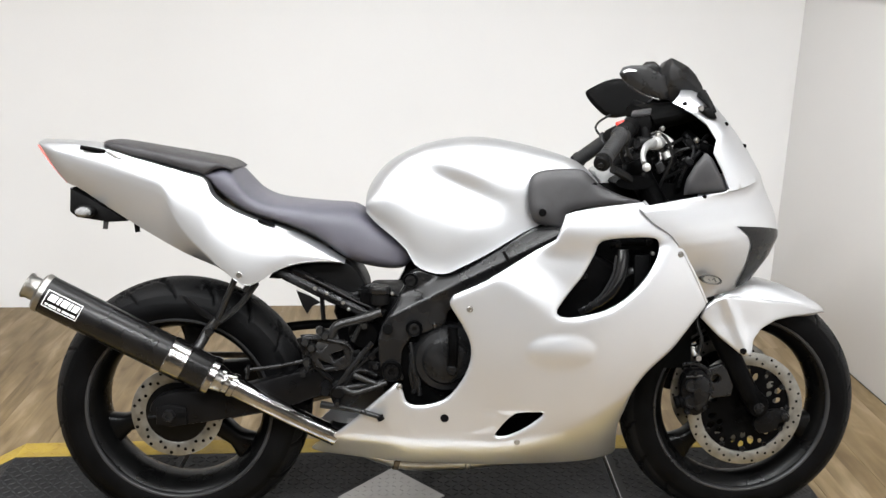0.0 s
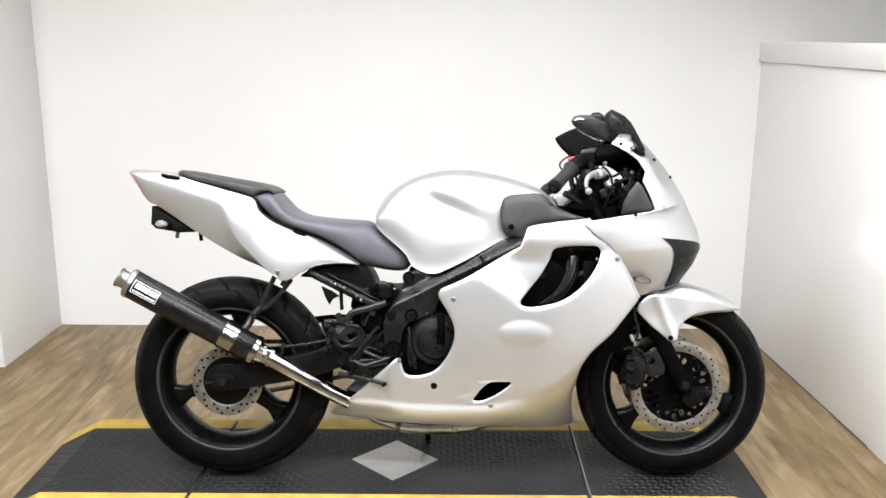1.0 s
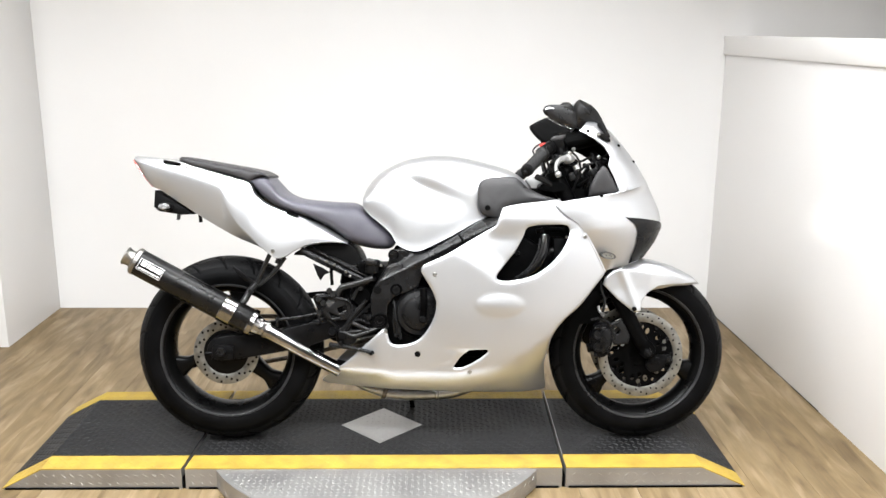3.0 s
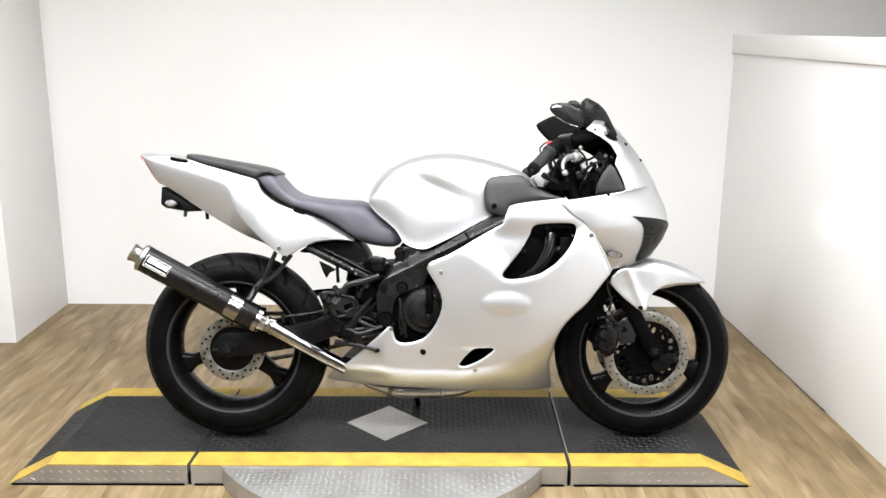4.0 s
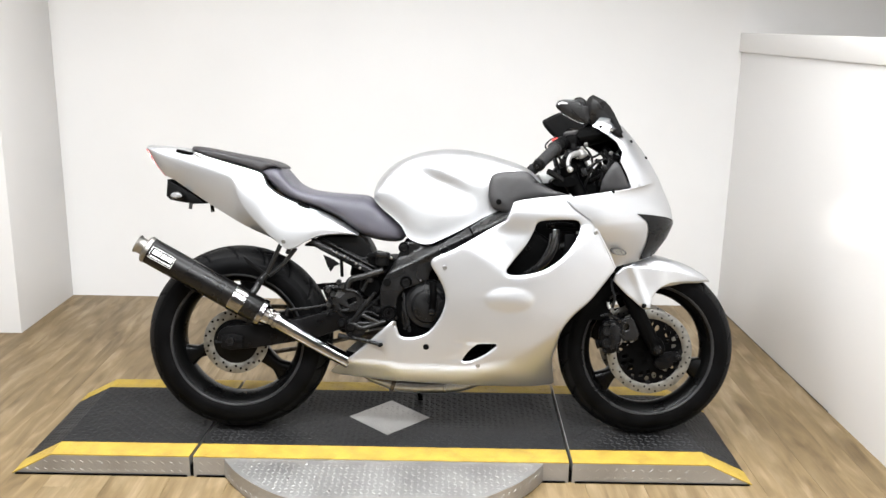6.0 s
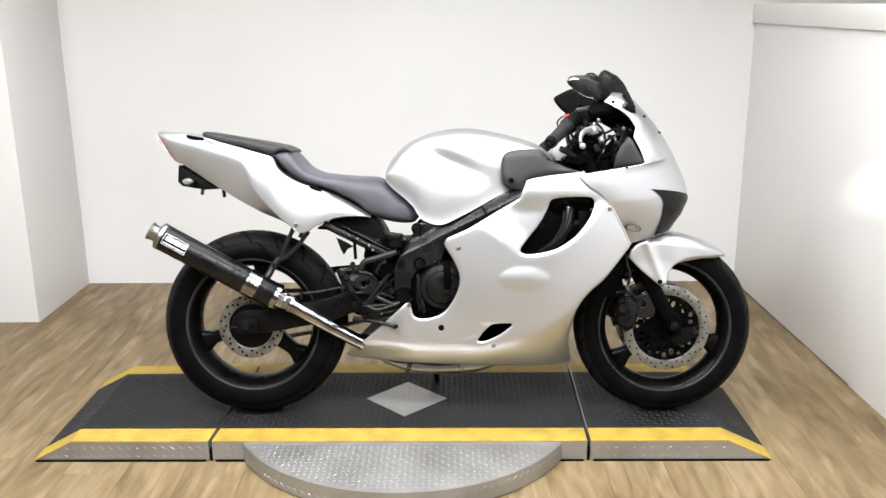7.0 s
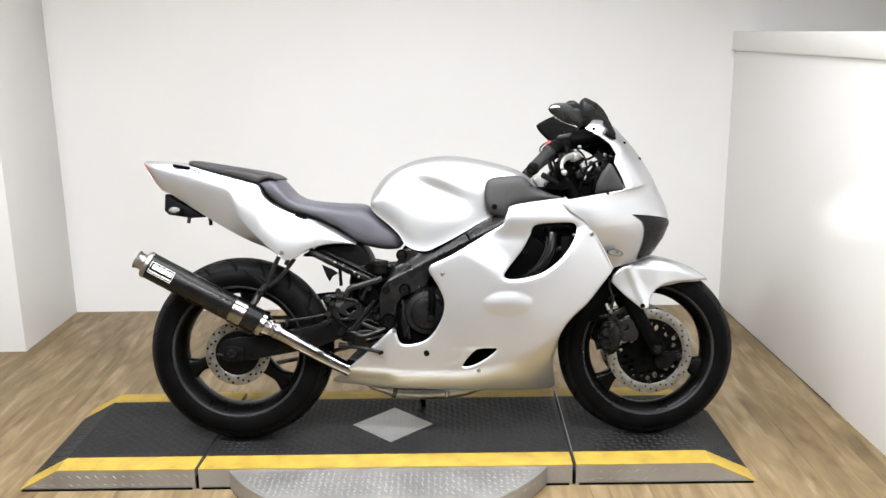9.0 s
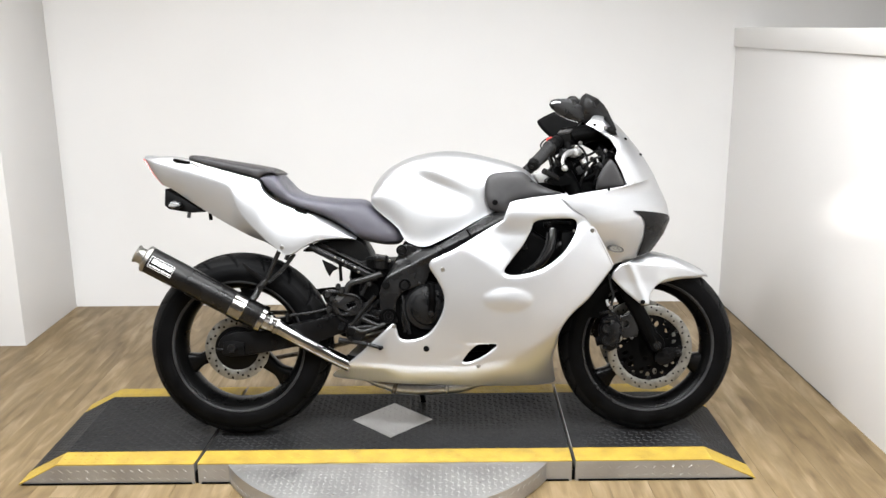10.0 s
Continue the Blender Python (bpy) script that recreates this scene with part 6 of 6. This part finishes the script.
def on_can(s, q, r):
    """s: metres along the can from its rear, q: metres round it, upwards from the flank."""
    g = q / CAN
    return Vector(A) + u * s + (w * math.cos(g) + v * math.sin(g)) * r


def can_patch(name, s0, s1, q0, q1, mat, r=CAN + 0.0006, skew=0.0):
    rows = [[tuple(on_can(s + skew * (q - q0), q, r)) for q in np.linspace(q0, q1, 9)] for s in np.linspace(s0, s1, 4)]
    rows = [a + [tuple(on_can(s + skew * (q - q0), q, r - 0.0007)) for q in np.linspace(q1, q0, 9)] for a, s in zip(rows, np.linspace(s0, s1, 4))]
    return part(name, rings(rows), mat, muf)


for a, b, c, d in ((0.02, 0.1, 0.026, 0.0272), (0.02, 0.1, -0.011, -0.0098), (0.02, 0.0212, -0.0098, 0.026), (0.0988, 0.1, -0.0098, 0.026)):
    can_patch("badge_border", a, b, c, d, M_WHITE)
for a, b in ((0.027, 0.044), (0.047, 0.053), (0.056, 0.071), (0.074, 0.079), (0.082, 0.094)):
    can_patch("badge_mark", a, b, 0.006, 0.021, M_WHITE, skew=0.15)
for a, b in ((0.026, 0.032), (0.035, 0.052), (0.055, 0.062), (0.066, 0.082), (0.084, 0.095)):
    can_patch("badge_line", a, b, -0.006, -0.001, M_WHITE)
# hanger
hang = part("muffler_hanger", sweep([(-0.536, -0.12, 0.656), (-0.562, -0.12, 0.6), (-0.586, -0.12, 0.544)], 0.0075, 8), M_ROD, BIKE, "dull grey muffler hanger")
part("hanger_strut", sweep([(-0.492, -0.12, 0.633), (-0.533, -0.12, 0.581), (-0.582, -0.12, 0.54)], 0.007, 8), M_ROD, hang)
part("hanger_spike", slab([(-0.665, 0.601), (-0.659, 0.604), (-0.597, 0.555), (-0.582, 0.536), (-0.605, 0.544), (-0.649, 0.578)], -0.123, -0.118, 0.001), M_FRAME, hang)
part("hanger_link", sweep([(-0.585, -0.125, 0.548), (-0.607, -0.13, 0.522), (-0.62, -0.14, 0.498), (-0.63, -0.15, 0.484)], 0.012, 10), M_ROD, hang)
part("hanger_bolt", lathe([(0, -0.012), (0.008, -0.012), (0.01, -0.008), (0.01, 0.01), (0, 0.01)], (-0.6, -0.145, 0.524), n=16, closed=False), M_CAST, hang)
part("passenger_lug", sweep([(-0.503, -0.14, 0.646), (-0.517, -0.14, 0.616)], 0.007, 8), M_CAST, BIKE)
part("pivot_bolt_head", lathe([(0, -0.006), (0.006, -0.006), (0.008, 0), (0, 0.006)], (-0.527, -0.15, 0.657), n=14, closed=False), M_STEEL, BIKE)

# ---- handlebars ----
def handlebar(side):
    """A clip-on bar with grip, switches, lever and reservoir; side -1 is the right hand."""
    m = lambda pts: [(x + (0.022 if side > 0 else 0), side * -y * (0.72 if side > 0 else 1), z - (0.016 if side > 0 else 0)) for x, y, z in pts]
    one = lambda x, y, z: m([(x, y, z)])[0]
    bar = part("handlebar", sweep(m([(0.43, -0.085, 0.93), (0.385, -0.1, 0.985), (0.352, -0.14, 0.978), (0.335, -0.16, 0.965)]), 0.011, 12), M_ENGINE, BIKE)
    inner, outer = one(0.349, -0.14, 0.976), one(0.288, -0.232, 0.921)
    grip = part("grip", along([(0, 0.021), (0.03, 0.0235), (0.07, 0.0235), (0.1, 0.0185), (0.45, 0.018), (0.9, 0.018), (0.95, 0.0205), (1, 0.0205)], inner, outer, 24), M_GRIP, bar, "dark grey rubber grip")
    for k in range(7):
        q = 0.36 + 0.075 * k
        part("grip_rib", along([(0, 0.0178), (0.3, 0.0186), (0.7, 0.0186), (1, 0.0178)], tuple(Vector(inner).lerp(Vector(outer), q)), tuple(Vector(inner).lerp(Vector(outer), q + 0.035)), 20), M_GRIP, grip)
    part("bar_end", along([(0, 0.017), (0.2, 0.0185), (0.8, 0.0185), (1, 0.014)], outer, one(0.28, -0.246, 0.914), 20), M_PLASTIC, bar)
    part("bar_end_bolt", along([(0, 0.007), (0.8, 0.007), (1, 0.0055)], one(0.281, -0.244, 0.915), one(0.278, -0.249, 0.912), 12), M_CAST, bar)
    pod = part("switch_pod", along([(0, 0.017), (0.12, 0.022), (0.88, 0.022), (1, 0.019)], one(0.382, -0.098, 0.998), one(0.35, -0.138, 0.977), 20), M_PLASTIC, bar)
    part("pod_seam", along([(0, 0.0223), (1, 0.0223)], one(0.367, -0.117, 0.988), one(0.3655, -0.119, 0.987), 20), M_LINING, pod)
    part("starter_button", sweep(m([(0.356, -0.15, 0.989), (0.351, -0.16, 0.99)]), 0.006, 10), M_CAST, pod)
    if side < 0:
        part("stop_switch", block(-0.011, 0.009, -0.007, 0.007, -0.006, 0.007, 0.003), M_REDSW, bar, "red stop switch").matrix_local = Matrix.Translation((0.351, -0.118, 1.001)) @ pose(0, 0, 0, 0, -20, 0)
    master = part("master_cylinder", sweep(m([(0.46, -0.1, 0.944), (0.44, -0.115, 0.951), (0.41, -0.13, 0.957), (0.385, -0.14, 0.958)]), [0.012, 0.015, 0.016, 0.013], 12), M_CAST, bar)
    part("banjo_bolt", sweep(m([(0.462, -0.1, 0.935), (0.468, -0.105, 0.921)]), [0.012, 0.01], 10), M_ALLOY, master, "bright banjo bolt")
    box = part("reservoir", block(-0.019, 0.021, -0.018, 0.018, -0.022, 0.01, 0.005), M_PLASTIC, bar, "black brake fluid reservoir")
    lid = part("reservoir_lid", block(-0.021, 0.023, -0.02, 0.02, 0.0105, 0.019, 0.003), M_GREYPL, bar, "dark grey reservoir lid")
    at_tank = Matrix.Translation(one(0.406, -0.095, 1.012)) @ pose(0, 0, 0, 14, -8, -22)
    box.matrix_local = at_tank
    lid.matrix_local = at_tank
    part("reservoir_neck", sweep(m([(0.41, -0.1, 0.992), (0.416, -0.105, 0.965)]), [0.013, 0.011], 12), M_PLASTIC, bar)
    part("lever", sweep(m([(0.434, -0.13, 0.957), (0.412, -0.16, 0.957), (0.392, -0.185, 0.948), (0.382, -0.205, 0.932), (0.381, -0.22, 0.916)]), [0.011, 0.0105, 0.009, 0.0075, 0.007], 12, flat=0.75), M_ALLOY, bar, "bright alloy lever")
    part("lever_ball", lathe([(0, -0.0105), (0.0075, -0.007), (0.01, 0), (0.0075, 0.007), (0, 0.0105)], one(0.386, -0.225, 0.907), n=14, closed=False), M_ALLOY, bar)
    part("lever_perch", sweep(m([(0.448, -0.118, 0.958), (0.432, -0.13, 0.957), (0.417, -0.14, 0.953)]), [0.011, 0.0165, 0.012], 14), M_ALLOY, bar, "bright alloy lever perch")
    part("perch_pivot", along([(0, 0.007), (0.7, 0.007), (1, 0.005)], one(0.434, -0.13, 0.965), one(0.437, -0.133, 0.981), 12), M_STEEL, bar)
    part("brake_switch", block(-0.01, 0.01, -0.008, 0.008, -0.013, 0.013, 0.003), M_CAST, bar).matrix_local = Matrix.Translation(one(0.45, -0.1, 0.9)) @ pose(0, 0, 0, 0, -25, 0)
    part("cable", sweep(m([(0.42, -0.12, 0.976), (0.448, -0.11, 0.978), (0.47, -0.11, 0.952), (0.476, -0.105, 0.916), (0.462, -0.09, 0.872), (0.452, -0.07, 0.83)]), 0.0038, 8), M_CABLE, BIKE)
    part("cable", sweep(m([(0.36, -0.13, 0.958), (0.376, -0.12, 0.925), (0.41, -0.11, 0.913), (0.436, -0.1, 0.922)]), 0.0042, 8), M_CABLE, BIKE)
    part("cable", sweep(m([(0.352, -0.12, 0.962), (0.362, -0.1, 0.92), (0.4, -0.08, 0.87), (0.45, -0.05, 0.83)]), 0.0045, 8), M_CABLE, BIKE)
    part("bar_clamp", along([(0, 0.033), (0.2, 0.035), (0.8, 0.035), (1, 0.032)], one(0.404, -0.1, 0.893), one(0.391, -0.1, 0.92), 28), M_ENGINE, BIKE)
    part("fork_cap", along([(0, 0.0225), (0.6, 0.0225), (0.8, 0.014), (1, 0.013)], one(0.392, -0.1, 0.918), one(0.38, -0.1, 0.944), 6 * 4), M_CAST, BIKE)


for side in (-1, 1):
    handlebar(side)
# connectors and wiring between the forks and the screen
for x, y, z, a in ((0.503, -0.06, 0.934, 35), (0.522, -0.08, 0.957, 50), (0.547, -0.09, 0.947, 20), (0.49, -0.05, 0.9, 60), (0.515, -0.07, 0.905, 10)):
    part("connector", block(-0.011, 0.011, -0.008, 0.008, -0.006, 0.006, 0.002), M_CAST, BIKE).matrix_local = Matrix.Translation((x, y, z)) @ pose(0, 0, 0, 0, a, 15)
for q in ([(0.47, -0.05, 0.9), (0.5, -0.07, 0.935), (0.54, -0.08, 0.95), (0.575, -0.06, 0.975)], [(0.48, -0.04, 0.87), (0.52, -0.08, 0.9), (0.535, -0.085, 0.94), (0.52, -0.07, 0.975)], [(0.45, 0.0, 0.96), (0.49, -0.03, 0.95), (0.53, -0.05, 0.975)]):
    part("wire_loom", sweep(q, 0.0042, 8), M_CABLE, BIKE)
for x, z in ((0.538, 0.963), (0.558, 0.955), (0.455, 0.99)):
    bolt(BIKE, x, -0.095, z, 0.0065, M_STEEL)
part("ignition_barrel", block(0.36, 0.42, -0.03, 0.03, 0.86, 0.9, 0.008), M_ENGINE, BIKE)
part("steering_head", slab(spline([(0.361, 0.898), (0.386, 0.929), (0.414, 0.971), (0.453, 0.974), (0.467, 0.93), (0.484, 0.882), (0.504, 0.814), (0.406, 0.811), (0.357, 0.852)], 3, True), -0.02, 0.04, 0.006), M_ENGINE, BIKE, "black steering head and cables")
part("top_casting", slab(spline([(0.308, 0.888), (0.331, 0.899), (0.361, 0.893), (0.369, 0.874), (0.35, 0.862), (0.354, 0.845), (0.331, 0.844), (0.319, 0.867)], 3, True), -0.05, 0.03, 0.004), M_ALLOY, BIKE, "bright cast clamp")
part("throttle_cables", sweep([(0.326, -0.16, 0.899), (0.372, -0.13, 0.875), (0.404, -0.1, 0.843), (0.426, -0.08, 0.814)], 0.01, 8), M_CABLE, BIKE)
part("visor_frame", sweep([(0.389, 0.16, 1.021), (0.362, 0.16, 1.005), (0.352, 0.16, 0.985), (0.375, 0.16, 0.957)], 0.003, 8), M_CABLE, BIKE)


# ---- mirrors ----
def folded_mirror():
    """The right mirror, swung in over the screen."""
    base = part("mirror_base", faceted([(0.523, 1.033), (0.53, 1.042), (0.548, 1.038), (0.563, 1.025), (0.569, 1.012), (0.552, 1.012), (0.534, 1.022)], -0.14, 0.012, 0.02, (0.546, 1.027), 0.75), M_PLASTIC, BIKE, "black mirror foot")
    part("mirror_stem", sweep([(0.558, -0.145, 1.027), (0.55, -0.13, 1.049), (0.539, -0.11, 1.071)], [0.007, 0.008, 0.012], 14), M_PLASTIC, base)
    part("stem_bolt", lathe([(0, -0.004), (0.005, -0.004), (0.007, 0), (0, 0.006)], (0.525, -0.155, 1.036), n=14, closed=False), M_STEEL, base)
    arm = part("mirror_arm", faceted([(0.451, 1.112), (0.463, 1.145), (0.476, 1.154), (0.492, 1.147), (0.517, 1.134), (0.536, 1.115), (0.551, 1.091), (0.562, 1.065), (0.538, 1.071), (0.515, 1.069), (0.5, 1.058), (0.478, 1.053), (0.459, 1.062)], -0.075, 0.022, 0.05, (0.474, 1.127), 0.35), M_MIRROR, BIKE, "dark grey folded mirror arm", angle=24)
    head = part("mirror_head", faceted([(0.351, 1.116), (0.359, 1.131), (0.377, 1.136), (0.413, 1.136), (0.439, 1.123), (0.469, 1.108), (0.469, 1.058), (0.446, 1.056), (0.415, 1.067), (0.379, 1.088), (0.359, 1.103)], -0.085, 0.006, 0.035, (0.42, 1.112), 0.6), M_MIRROR, BIKE, "dark grey mirror housing", angle=24)
    part("mirror_glass", sweep([(0.371, -0.088, 1.09), (0.408, -0.09, 1.069), (0.446, -0.09, 1.056)], 0.0018, 8), M_CHROME, head, "mirror glass edge")
    part("head_ridge", faceted([(0.411, 1.134), (0.426, 1.147), (0.445, 1.148), (0.46, 1.137), (0.468, 1.114), (0.442, 1.115)], -0.04, 0.012, 0.02, (0.442, 1.131), 0.6), M_MIRROR, head, angle=24)
    # white sliver drawn for the highlight on the housing's upper facet
    part("edge_highlight", sweep([(0.36, -0.0925, 1.119), (0.372, -0.0935, 1.1235), (0.39, -0.0935, 1.122)], [0.002, 0.0038, 0.0015], 8, flat=0.5), M_WHITE, head, "white highlight painted along the edge")


def open_mirror():
    """The left mirror, standing out in its usual place."""
    edge = spline([(0.359, 1.078), (0.371, 1.095), (0.442, 1.123), (0.529, 1.107), (0.588, 1.07), (0.574, 1.036), (0.484, 1.02), (0.429, 1.014), (0.389, 1.04)], 3, True)
    head = part("mirror_head", pillow(edge, 0.34, 0.012, 0.014, 0.03), M_PLASTIC, BIKE, "black left mirror")
    part("mirror_stem", sweep([(0.494, 0.33, 1.051), (0.54, 0.22, 1.03), (0.57, 0.1, 1.025)], [0.014, 0.011, 0.014], 12), M_PLASTIC, head)


folded_mirror()
open_mirror()


# ---- floor planks ----
def planks(parent):
    w, n = 0.192, 0
    shapes = {}
    rng = random.Random(4)
    x = -3.95
    while x < 3.9:
        y = NEAR - rng.random() * 2.4
        while y < BACK:
            length = 2.6
            a, b = max(y, NEAR + 0.01), min(y + length, BACK - 0.002)
            if b - a > 0.03:
                key = round(b - a, 4)
                if key not in shapes:
                    bm = bmesh.new()
                    L = (b - a) / 2 - 0.0001
                    h = w / 2 - 0.0003
                    rows = [[(-h, s * L, -0.006), (-h, s * L, -0.0006), (-h + 0.0006, s * L, 0), (h - 0.0006, s * L, 0), (h, s * L, -0.0006), (h, s * L, -0.006)] for s in (-1, 1)]
                    grid(rows, bm=bm)
                    bmesh.ops.recalc_face_normals(bm, faces=bm.faces)
                    if sum(f.normal.z * f.calc_area() for f in bm.faces) < 0:
                        bmesh.ops.reverse_faces(bm, faces=bm.faces)
                    me = bpy.data.meshes.new("plank")
                    bm.to_mesh(me)
                    bm.free()
                    me.materials.append(M_WOOD)
                    shapes[key] = me
                ob = new("plank", shapes[key])
                ob.parent = parent
                ob.location = (x + w / 2, (a + b) / 2, FLOOR)
                n += 1
            y += length
        x += w
    return n


planks(FLOOR_OBJECT)
